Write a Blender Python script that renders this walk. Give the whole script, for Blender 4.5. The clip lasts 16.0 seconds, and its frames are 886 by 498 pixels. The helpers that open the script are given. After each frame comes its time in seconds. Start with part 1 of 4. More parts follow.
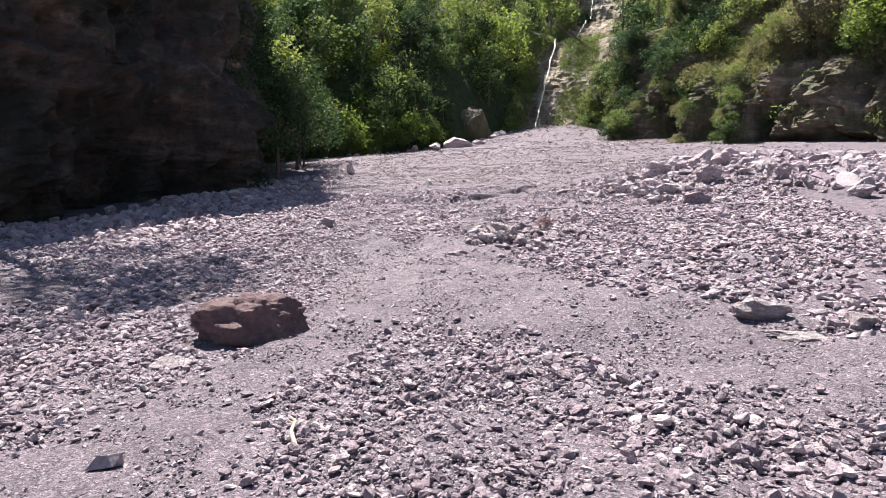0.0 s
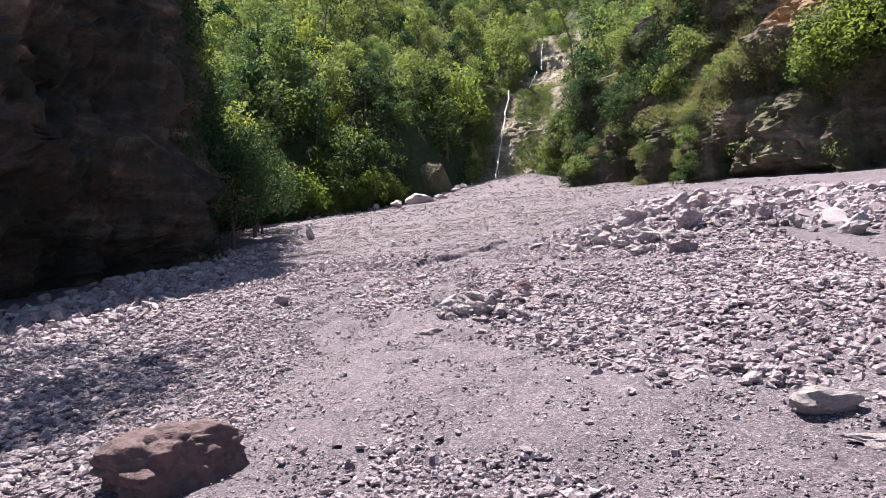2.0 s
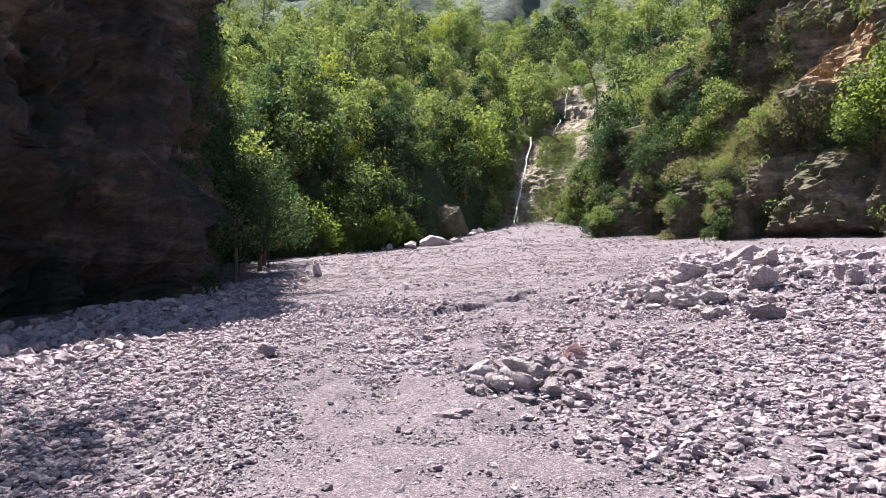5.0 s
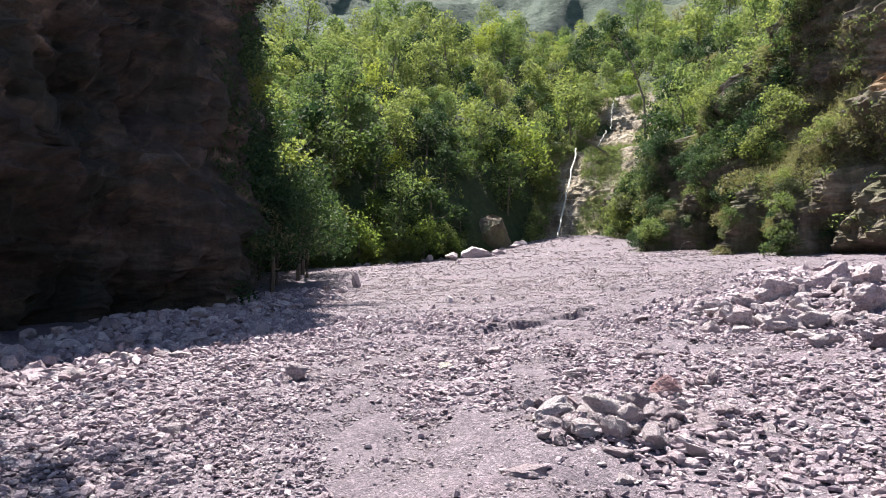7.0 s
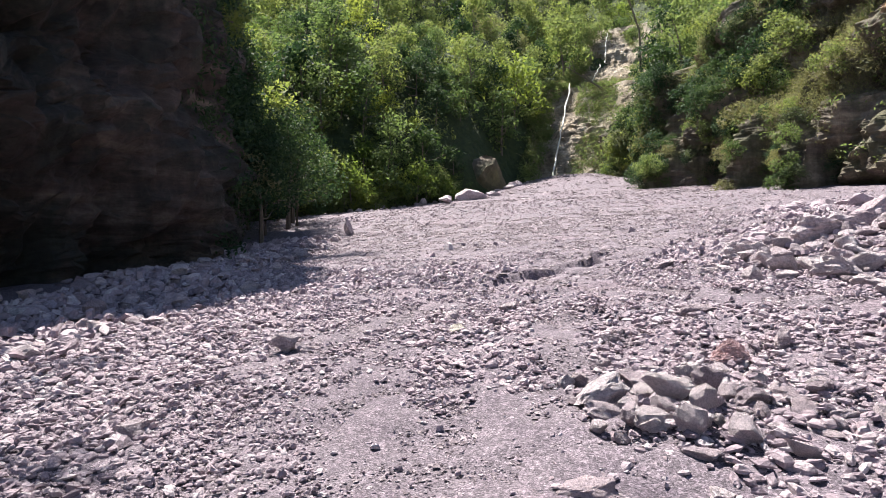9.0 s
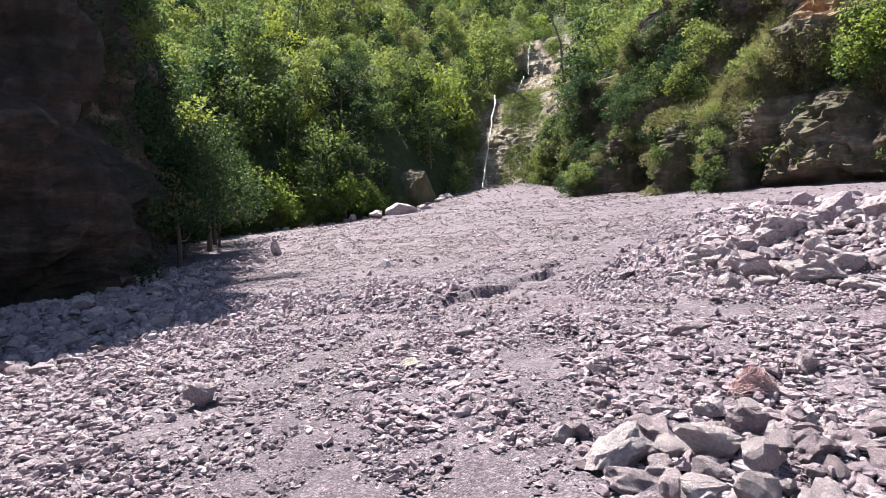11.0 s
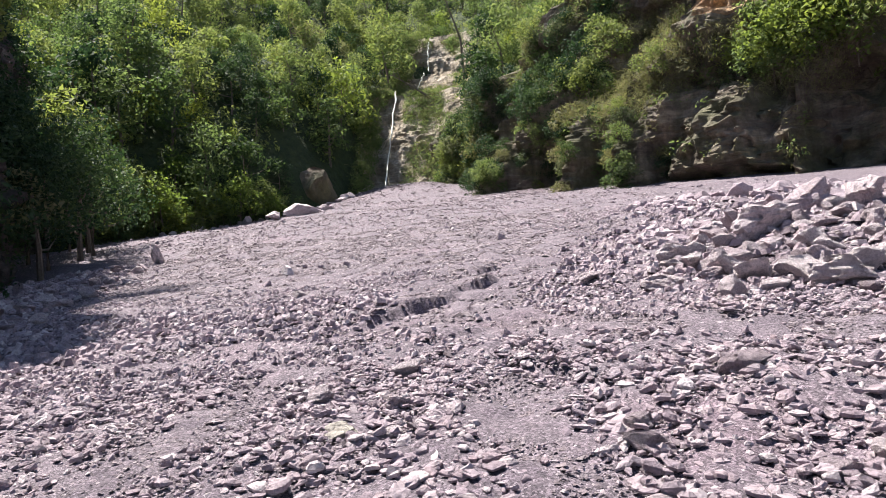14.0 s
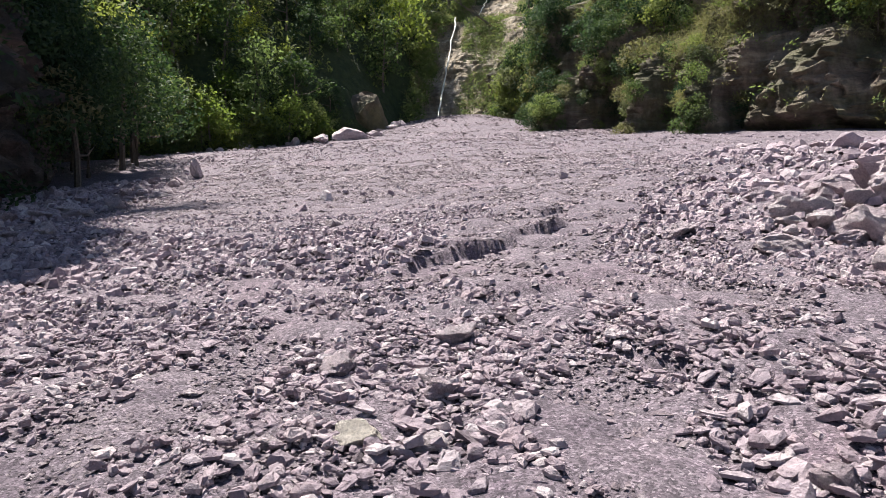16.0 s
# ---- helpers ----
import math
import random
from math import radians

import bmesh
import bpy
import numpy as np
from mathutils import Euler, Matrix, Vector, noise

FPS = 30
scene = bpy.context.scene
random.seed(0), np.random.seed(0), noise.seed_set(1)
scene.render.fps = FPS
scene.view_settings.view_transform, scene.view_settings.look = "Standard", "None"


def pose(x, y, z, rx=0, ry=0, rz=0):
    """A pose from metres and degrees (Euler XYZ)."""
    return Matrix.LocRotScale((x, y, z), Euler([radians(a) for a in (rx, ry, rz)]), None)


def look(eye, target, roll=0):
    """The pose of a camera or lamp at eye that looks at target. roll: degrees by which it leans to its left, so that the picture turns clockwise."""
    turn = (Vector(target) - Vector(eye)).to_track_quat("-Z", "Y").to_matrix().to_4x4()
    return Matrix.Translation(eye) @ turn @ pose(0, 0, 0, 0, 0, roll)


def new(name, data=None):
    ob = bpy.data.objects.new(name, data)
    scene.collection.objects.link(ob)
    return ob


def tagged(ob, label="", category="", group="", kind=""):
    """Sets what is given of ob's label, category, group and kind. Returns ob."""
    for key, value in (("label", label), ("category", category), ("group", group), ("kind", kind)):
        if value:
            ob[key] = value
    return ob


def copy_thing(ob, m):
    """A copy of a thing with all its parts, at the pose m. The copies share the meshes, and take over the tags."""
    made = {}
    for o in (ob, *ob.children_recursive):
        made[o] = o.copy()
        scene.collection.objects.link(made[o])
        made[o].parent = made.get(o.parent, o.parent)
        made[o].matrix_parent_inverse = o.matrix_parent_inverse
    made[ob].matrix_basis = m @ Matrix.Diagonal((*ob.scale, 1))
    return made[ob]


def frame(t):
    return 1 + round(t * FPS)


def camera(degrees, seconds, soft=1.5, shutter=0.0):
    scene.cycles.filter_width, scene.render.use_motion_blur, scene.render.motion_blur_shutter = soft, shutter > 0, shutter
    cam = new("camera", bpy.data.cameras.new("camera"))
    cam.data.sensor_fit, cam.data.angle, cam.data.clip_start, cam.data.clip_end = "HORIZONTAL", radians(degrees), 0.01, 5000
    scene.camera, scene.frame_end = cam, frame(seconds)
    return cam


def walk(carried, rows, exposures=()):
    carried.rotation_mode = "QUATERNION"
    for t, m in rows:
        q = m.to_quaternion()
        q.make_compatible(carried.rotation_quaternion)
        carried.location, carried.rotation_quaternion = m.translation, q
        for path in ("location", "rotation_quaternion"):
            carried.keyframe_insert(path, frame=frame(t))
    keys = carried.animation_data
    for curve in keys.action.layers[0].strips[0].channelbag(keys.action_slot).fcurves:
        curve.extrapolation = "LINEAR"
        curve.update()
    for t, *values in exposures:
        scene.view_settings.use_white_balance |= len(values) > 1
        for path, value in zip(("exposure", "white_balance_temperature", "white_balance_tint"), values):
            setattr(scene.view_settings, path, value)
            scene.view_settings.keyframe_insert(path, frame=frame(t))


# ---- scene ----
cam = camera(65.4, 16.0, soft=0.65)
PATH = [
    (0, (0.0, 0.0, 1.725), (-0.283, 1.973, 1.562), 1.4),
    (0.5, (-0.083, 0.372, 1.802), (-0.283, 2.36, 1.738), -1.0),
    (1, (-0.142, 0.765, 1.831), (-0.342, 2.755, 1.834), 1.5),
    (1.5, (-0.157, 1.076, 1.903), (-0.431, 3.057, 1.863), 0.1),
    (2, (-0.211, 1.37, 1.943), (-0.397, 3.361, 1.934), -2.4),
    (2.5, (-0.367, 1.766, 1.943), (-0.505, 3.762, 1.955), 1.1),
    (3, (-0.357, 2.179, 1.974), (-0.642, 4.159, 1.961), 0.9),
    (3.5, (-0.385, 2.556, 1.971), (-0.559, 4.548, 1.992), 0.2),
    (4, (-0.489, 2.988, 2.01), (-0.744, 4.97, 2.079), 0.9),
    (4.5, (-0.574, 3.479, 1.99), (-0.893, 5.45, 2.111), 1.2),
    (4.7, (-0.621, 3.624, 1.981), (-0.853, 5.606, 2.106), 0.9),
    (6.8, (-1.129, 5.142, 2.024), (-1.32, 7.131, 2.121), 1.0),
    (7, (-1.126, 5.32, 2.022), (-1.455, 7.286, 2.175), 2.0),
    (7.5, (-1.195, 5.753, 2.086), (-1.513, 7.728, 2.112), 1.7),
    (8, (-1.36, 5.915, 2.177), (-1.478, 7.912, 2.176), -0.4),
    (8.5, (-1.493, 6.332, 2.165), (-1.773, 8.313, 2.178), -0.1),
    (9, (-1.548, 6.651, 2.149), (-1.852, 8.628, 2.137), 0.3),
    (9.5, (-1.638, 6.953, 2.183), (-1.706, 8.952, 2.196), -0.1),
    (9.7, (-1.697, 7.014, 2.183), (-1.741, 9.012, 2.114), -0.5),
    (11.8, (-2.098, 8.61, 2.198), (-2.226, 10.605, 2.272), -2.7),
    (12, (-2.165, 8.753, 2.192), (-2.273, 10.749, 2.265), -2.6),
    (12.5, (-2.278, 9.066, 2.23), (-2.156, 11.062, 2.269), -4.5),
    (13, (-2.327, 9.441, 2.218), (-2.319, 11.438, 2.314), -0.7),
    (13.5, (-2.345, 9.848, 2.232), (-2.356, 11.848, 2.289), -2.7),
    (14, (-2.311, 10.257, 2.278), (-2.125, 12.249, 2.292), -3.5),
    (14.5, (-2.259, 10.606, 2.278), (-2.267, 12.605, 2.296), -0.4),
    (15, (-2.299, 10.966, 2.283), (-2.254, 12.965, 2.208), 1.0),
    (15.5, (-2.306, 11.437, 2.241), (-2.159, 13.424, 2.065), 1.4),
    (16, (-2.335, 11.873, 2.244), (-2.284, 13.865, 2.075), 0.7),
]
EXPOSURES = [(0, 1.42), (0.5, 1.36), (1.0, 1.32), (1.5, 1.42), (2.5, 1.43), (3.5, 1.53), (4.0, 1.44), (4.5, 1.59), (7, 1.6), (9, 1.57), (12.5, 1.54), (14.5, 1.42), (15.2, 1.34), (16, 1.24)]
walk(cam, [(t, look(eye, target, roll)) for t, eye, target, roll in PATH], EXPOSURES)

# ---- light: high sun ahead and to one side, clear sky ----
SUN_AZ, SUN_EL = radians(-38), radians(60)
sun_data = bpy.data.lights.new("sun", "SUN")
sun_data.energy, sun_data.angle, sun_data.color = 5.0, radians(0.53), (1.0, 0.95, 0.88)
sun = new("sun", sun_data)
sun_way = Vector((math.sin(SUN_AZ) * math.cos(SUN_EL), math.cos(SUN_AZ) * math.cos(SUN_EL), math.sin(SUN_EL)))
sun.matrix_world = look(sun_way * 150, (0, 0, 0))
world = bpy.data.worlds.new("sky")
scene.world = world
world.use_nodes = True
wn = world.node_tree.nodes
sky = wn.new("ShaderNodeTexSky")
sky.sky_type, sky.sun_disc = "NISHITA", False
sky.sun_elevation, sky.sun_rotation, sky.altitude = SUN_EL, SUN_AZ, 900
wn["Background"].inputs["Strength"].default_value = 0.056
world.node_tree.links.new(sky.outputs["Color"], wn["Background"].inputs["Color"])


# ---- numbers: smooth noise on arrays ----
def hash3(i, j, k, seed):
    n = (i * 73856093) ^ (j * 19349663) ^ (k * 83492791) ^ (seed * 2654435)
    n = (n ^ (n >> 13)) * 1274126177
    n = n & 0x7FFFFFFF
    n = (n ^ (n >> 16)) * 69069
    return ((n & 0xFFFFFF) / 0xFFFFFF) * 2 - 1


def vnoise(x, y, z=0.0, seed=0):
    x, y, z = np.broadcast_arrays(np.asarray(x, float), np.asarray(y, float), np.asarray(z, float))
    i, j, k = np.floor(x).astype(np.int64), np.floor(y).astype(np.int64), np.floor(z).astype(np.int64)
    u, v, w = x - i, y - j, z - k
    u, v, w = u * u * (3 - 2 * u), v * v * (3 - 2 * v), w * w * (3 - 2 * w)
    out = 0
    for a in (0, 1):
        for b in (0, 1):
            for c in (0, 1):
                out = out + hash3(i + a, j + b, k + c, seed) * (u if a else 1 - u) * (v if b else 1 - v) * (w if c else 1 - w)
    return out


def fbm(x, y, z=0.0, seed=0, octaves=4):
    out, amp = 0, 1.0
    for o in range(octaves):
        f = 2.03 ** o
        out = out + amp * vnoise(np.asarray(x) * f, np.asarray(y) * f, np.asarray(z) * f, seed + o)
        amp *= 0.5
    return out


def sstep(a, b, x):
    t = np.clip((np.asarray(x, float) - a) / (b - a), 0, 1)
    return t * t * (3 - 2 * t)


# ---- the lie of the land ----
def bank(x, y, ax, ay, bx, by, soft, reach=1.2, wander=0.25):
    """How far past the line a-b, 0 to 1 over soft metres, and how near its stretch."""
    lx, ly = bx - ax, by - ay
    n = math.hypot(lx, ly)
    s = ((x - ax) * lx + (y - ay) * ly) / n
    d = ((y - ay) * lx - (x - ax) * ly) / n
    d = d + wander * fbm(x * 1.1, y * 1.1, 0, 77, 3)
    return sstep(0, soft, d), sstep(-reach, 0.33 * reach, s) * sstep(n + reach, n - 0.33 * reach, s), d


def field_edge(x, y):
    """Signed metres past the edge of the stone field towards the right of the walk."""
    return (x + 1.15) * 0.80 + (y - 11.6) * 0.60 + 0.5 * fbm(x * 0.7, y * 0.7, 0, 61, 3)


def ground_z(x, y, fine=True):
    x, y = np.clip(np.asarray(x, float), -60, 70), np.clip(np.asarray(y, float), -70, 130)
    z = 0.0656 * x + 0.0869 * y + 0.55 * sstep(30, 60, y)
    z = z + 2.0 * np.exp(-(((x - 0.8) / 10) ** 2 + ((y - 80) / 13) ** 2))
    z = z + 0.40 * np.exp(-(((x - 7) / 5) ** 2 + ((y - 25) / 8) ** 2)) + 0.38 * np.exp(-(((x - 4.6) / 1.9) ** 2 + ((y - 19.4) / 2.2) ** 2))
    z = z + 0.16 * np.exp(-(((x - 0.3) / 0.9) ** 2 + ((y - 14.6) / 0.8) ** 2))
    z = z + 0.16 * np.exp(-(((x - 3.6) / 1.7) ** 2 + ((y - 9.6) / 2.0) ** 2))
    z = z - 0.10 * np.exp(-(((x + 2.5) / 3) ** 2 + ((y - 14) / 5) ** 2))
    z = z + 0.10 * np.exp(-(((x + 0.7) / 0.8) ** 2 + ((y - 11.9) / 0.7) ** 2))
    past, along, d = bank(x, y, -2.45, 18.45, -0.62, 20.7, 0.09, 0.5)
    z = z + along * (0.12 * past * np.exp(-np.maximum(d, 0) / 2.0) - 0.02 * np.exp(-((d + 0.05) / 0.09) ** 2))
    for ax, ay, bx, by, high, dig in ((-1.9, 19.15, -1.6, 19.5, 0.03, 0.05), (-0.85, 20.45, -0.6, 20.7, 0.04, 0.06), (-0.75, 21.8, -0.2, 22.4, 0.11, 0.04), (-1.95, 17.05, -1.3, 17.5, 0.05, 0.02), (-1.1, 16.2, -0.75, 15.4, 0.06, 0.04)):
        past, along, d = bank(x, y, ax, ay, bx, by, 0.08, 0.3)
        z = z + along * (high * past * np.exp(-np.maximum(d, 0) / 0.9) - dig * np.exp(-((d + 0.05) / 0.08) ** 2))
    past, along, d = bank(x, y, 4.6, 4.4, -0.6, 10.2, 0.3)
    z = z - 0.16 * (1 - past) * along * np.exp(np.minimum(d, 0) / 2.0)
    if fine:
        z = z + 0.10 * fbm(x * 0.22, y * 0.22, 0, 5, 3) + 0.035 * fbm(x * 1.3, y * 1.3, 0, 9, 3)
    return z


# ---- mesh and object helpers ----
def mesh_of(name, verts, faces, material=None, smooth=False, loose_faces=None):
    """A mesh from arrays: faces are rows of equal length."""
    me = bpy.data.meshes.new(name)
    verts, faces = np.asarray(verts, np.float32), np.asarray(faces, np.int32)
    n = faces.shape[1]
    me.vertices.add(len(verts))
    me.vertices.foreach_set("co", verts.ravel())
    me.loops.add(faces.size)
    me.loops.foreach_set("vertex_index", faces.ravel())
    me.polygons.add(len(faces))
    me.polygons.foreach_set("loop_start", np.arange(0, faces.size, n, dtype=np.int32))
    me.polygons.foreach_set("use_smooth", np.full(len(faces), smooth, dtype=bool))
    me.update(calc_edges=True)
    if material:
        me.materials.append(material)
    return me


def part(name, bm, material, parent, label=""):
    me = bpy.data.meshes.new(name)
    bm.to_mesh(me)
    bm.free()
    me.materials.append(material)
    ob = new(name, me)
    ob.parent = parent
    return tagged(ob, label)


def grid_faces(nu, nv):
    a = np.arange(nu * nv).reshape(nu, nv)
    return np.stack([a[:-1, :-1], a[1:, :-1], a[1:, 1:], a[:-1, 1:]], -1).reshape(-1, 4)


# ---- materials ----
def material(name, build):
    m = bpy.data.materials.new(name)
    m.use_nodes = True
    nt = m.node_tree
    build(nt, nt.nodes["Principled BSDF"])
    return m


def node(nt, kind, **sets):
    n = nt.nodes.new(kind)
    for key, value in sets.items():
        if key in n.inputs:
            n.inputs[key].default_value = value
        else:
            n.inputs[key.replace("_", " ")].default_value = value
    return n


def coords(nt):
    return nt.nodes.new("ShaderNodeTexCoord").outputs["Object"]


def noise_tex(nt, vec, scale, detail=5.0, rough=0.6):
    n = node(nt, "ShaderNodeTexNoise", Scale=scale, Detail=detail, Roughness=rough)
    nt.links.new(vec, n.inputs["Vector"])
    return n.outputs["Fac"]


def ramp(nt, fac, stops):
    r = nt.nodes.new("ShaderNodeValToRGB")
    e = r.color_ramp.elements
    while len(e) < len(stops):
        e.new(0.5)
    for slot, (p, c) in zip(e, stops):
        slot.position, slot.color = p, (*c, 1)
    nt.links.new(fac, r.inputs["Fac"])
    return r.outputs["Color"]


def mix(nt, fac, a, b, mode="MIX"):
    m = nt.nodes.new("ShaderNodeMix")
    m.data_type, m.blend_type = "RGBA", mode
    for sock, val in ((m.inputs[0], fac), (m.inputs[6], a), (m.inputs[7], b)):
        if isinstance(val, bpy.types.NodeSocket):
            nt.links.new(val, sock)
        elif isinstance(val, tuple):
            sock.default_value = (*val, 1)
        else:
            sock.default_value = val
    return m.outputs[2]


def bump(nt, bsdf, height, strength, distance, below=None, invert=False):
    b = node(nt, "ShaderNodeBump", Strength=strength, Distance=distance)
    b.invert = invert
    nt.links.new(height, b.inputs["Height"])
    if below:
        nt.links.new(below, b.inputs["Normal"])
    nt.links.new(b.outputs["Normal"], bsdf.inputs["Normal"])
    return b.outputs["Normal"]


def gravel_build(nt, bsdf):
    vec = coords(nt)

    def cells(scale):
        vor = node(nt, "ShaderNodeTexVoronoi", Scale=scale)
        nt.links.new(vec, vor.inputs["Vector"])
        sep = nt.nodes.new("ShaderNodeSeparateColor")
        nt.links.new(vor.outputs["Color"], sep.inputs["Color"])
        return vor.outputs["Distance"], sep.outputs

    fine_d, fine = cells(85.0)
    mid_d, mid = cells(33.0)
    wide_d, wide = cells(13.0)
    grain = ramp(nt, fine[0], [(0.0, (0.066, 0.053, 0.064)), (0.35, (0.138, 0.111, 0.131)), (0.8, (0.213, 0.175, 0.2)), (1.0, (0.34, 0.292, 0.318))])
    col = mix(nt, 1.0, grain, ramp(nt, mid[1], [(0.0, (0.62, 0.61, 0.63)), (0.5, (0.97, 0.96, 0.98)), (0.85, (1.12, 1.1, 1.12)), (1.0, (1.3, 1.27, 1.29))]), "MULTIPLY")
    col = mix(nt, 1.0, col, ramp(nt, wide[2], [(0.0, (0.88, 0.87, 0.89)), (0.6, (1.0, 1.0, 1.0)), (1.0, (1.1, 1.08, 1.1))]), "MULTIPLY")
    col = mix(nt, 1.0, col, ramp(nt, noise_tex(nt, vec, 0.35, 4), [(0.3, (0.8, 0.78, 0.81)), (0.55, (1, 1, 1)), (0.75, (1.12, 1.02, 1.04))]), "MULTIPLY")
    col = mix(nt, 1.0, col, ramp(nt, noise_tex(nt, vec, 1.9, 6, 0.7), [(0.36, (0.74, 0.72, 0.76)), (0.5, (1, 1, 1))]), "MULTIPLY")
    nt.links.new(col, bsdf.inputs["Base Color"])
    bsdf.inputs["Roughness"].default_value = 0.9
    peb = node(nt, "ShaderNodeTexVoronoi", Scale=62.0)
    nt.links.new(mix(nt, 0.03, vec, noise_tex(nt, vec, 30.0, 3), "ADD"), peb.inputs["Vector"])
    n0 = bump(nt, bsdf, ramp(nt, peb.outputs["Distance"], [(0.0, (1, 1, 1)), (0.3, (0.75, 0.75, 0.75)), (0.6, (0, 0, 0))]), 0.55, 0.01)
    n1 = bump(nt, bsdf, noise_tex(nt, vec, 24.0, 6, 0.75), 0.75, 0.03, n0)
    bump(nt, bsdf, noise_tex(nt, vec, 120.0, 3, 0.7), 0.7, 0.006, n1)


def stone_build(palette, per_island, streak=6.0, rough=0.82, vary=(0.62, 1.3)):
    def build(nt, bsdf):
        vec = coords(nt)
        if per_island:
            rnd = nt.nodes.new("ShaderNodeNewGeometry").outputs["Random Per Island"]
        else:
            rnd = nt.nodes.new("ShaderNodeObjectInfo").outputs["Random"]
        steps = [(i / (len(palette) - 1), c) for i, c in enumerate(palette)]
        base = ramp(nt, rnd, steps)
        grain = noise_tex(nt, vec, 9.0 if not per_island else 22.0, 7, 0.7)
        col = mix(nt, 1.0, base, ramp(nt, grain, [(0.25, (vary[0],) * 3), (0.5, (1, 1, 1)), (0.78, (vary[1],) * 3)]), "MULTIPLY")
        wide = noise_tex(nt, vec, 2.3, 3)
        col = mix(nt, 1.0, col, ramp(nt, wide, [(0.3, (0.82, 0.8, 0.82)), (0.65, (1.08, 1.05, 1.02))]), "MULTIPLY")
        nt.links.new(col, bsdf.inputs["Base Color"])
        bsdf.inputs["Roughness"].default_value = rough
        n1 = bump(nt, bsdf, grain, 0.9, 0.05)
        if not per_island:
            n2 = bump(nt, bsdf, noise_tex(nt, vec, 34.0, 6, 0.75), 0.9, 0.03, n1)
            mp = node(nt, "ShaderNodeMapping")
            mp.inputs["Scale"].default_value = (1.0, 1.4, 4.5)
            mp.inputs["Rotation"].default_value = (0.35, 0.2, 0)
            nt.links.new(vec, mp.inputs["Vector"])
            bump(nt, bsdf, ramp(nt, noise_tex(nt, mp.outputs["Vector"], 2.6, 5, 0.7), [(0.38, (0, 0, 0)), (0.46, (1, 1, 1)), (0.6, (0.8, 0.8, 0.8)), (0.66, (0.3, 0.3, 0.3))]), 0.45, 0.03, n2)
    return build


def cliff_build(dark, mid, pale, moss, strata=1.0, relief=0.7):
    def build(nt, bsdf):
        vec = coords(nt)
        mp = node(nt, "ShaderNodeMapping")
        mp.inputs["Scale"].default_value = (0.25, 0.25, 1.6)
        mp.inputs["Rotation"].default_value = (0.12, 0.2, 0)
        nt.links.new(vec, mp.inputs["Vector"])
        layers = noise_tex(nt, mp.outputs["Vector"], 1.3 * strata, 6, 0.65)
        patches = noise_tex(nt, vec, 0.35, 5, 0.65)
        fine = noise_tex(nt, vec, 4.0, 8, 0.75)
        col = ramp(nt, layers, [(0.3, dark), (0.5, mid), (0.68, pale)])
        col = mix(nt, ramp(nt, patches, [(0.42, (0, 0, 0)), (0.6, (1, 1, 1))]), col, moss)
        col = mix(nt, 1.0, col, ramp(nt, fine, [(0.3, (0.6, 0.6, 0.6)), (0.7, (1.3, 1.27, 1.22))]), "MULTIPLY")
        mp2 = node(nt, "ShaderNodeMapping")
        mp2.inputs["Scale"].default_value = (1.2, 1.2, 0.12)
        nt.links.new(vec, mp2.inputs["Vector"])
        run = noise_tex(nt, mp2.outputs["Vector"], 0.9, 4, 0.6)
        col = mix(nt, 1.0, col, ramp(nt, run, [(0.35, (0.6, 0.58, 0.58)), (0.55, (1, 1, 1)), (0.66, (1.3, 1.27, 1.24)), (0.76, (2.2, 2.1, 1.95))]), "MULTIPLY")
        nt.links.new(col, bsdf.inputs["Base Color"])
        bsdf.inputs["Roughness"].default_value = 0.9
        n1 = bump(nt, bsdf, layers, relief, 0.6)
        bump(nt, bsdf, fine, 1.0, 0.3, n1)
    return build


def leaf_build(greens, trans=0.45):
    def build(nt, bsdf):
        rnd = nt.nodes.new("ShaderNodeNewGeometry").outputs["Random Per Island"]
        one = nt.nodes.new("ShaderNodeObjectInfo").outputs["Random"]
        col = ramp(nt, rnd, [(i / (len(greens) - 1), c) for i, c in enumerate(greens)])
        tint = ramp(nt, one, [(0.0, (0.5, 0.62, 0.55)), (0.3, (0.9, 1.0, 0.95)), (0.65, (1.2, 1.15, 1.05)), (0.85, (1.3, 1.25, 1.08)), (1.0, (1.4, 1.32, 0.95))])
        col = mix(nt, 1.0, col, tint, "MULTIPLY")
        nt.links.new(col, bsdf.inputs["Base Color"])
        bsdf.inputs["Roughness"].default_value = 0.7
        bsdf.inputs["Specular IOR Level"].default_value = 0.2
        tr = nt.nodes.new("ShaderNodeBsdfTranslucent")
        nt.links.new(mix(nt, 1.0, col, (1.4, 1.4, 0.95), "MULTIPLY"), tr.inputs["Color"])
        ms = nt.nodes.new("ShaderNodeMixShader")
        ms.inputs[0].default_value = trans
        nt.links.new(bsdf.outputs[0], ms.inputs[1])
        nt.links.new(tr.outputs[0], ms.inputs[2])
        nt.links.new(ms.outputs[0], nt.nodes["Material Output"].inputs["Surface"])
    return build


def plain_build(a, b, scale, rough, relief=0.4, depth=0.02):
    def build(nt, bsdf):
        vec = coords(nt)
        f = noise_tex(nt, vec, scale, 7, 0.7)
        nt.links.new(ramp(nt, f, [(0.3, a), (0.7, b)]), bsdf.inputs["Base Color"])
        bsdf.inputs["Roughness"].default_value = rough
        bump(nt, bsdf, f, relief, depth)
    return build


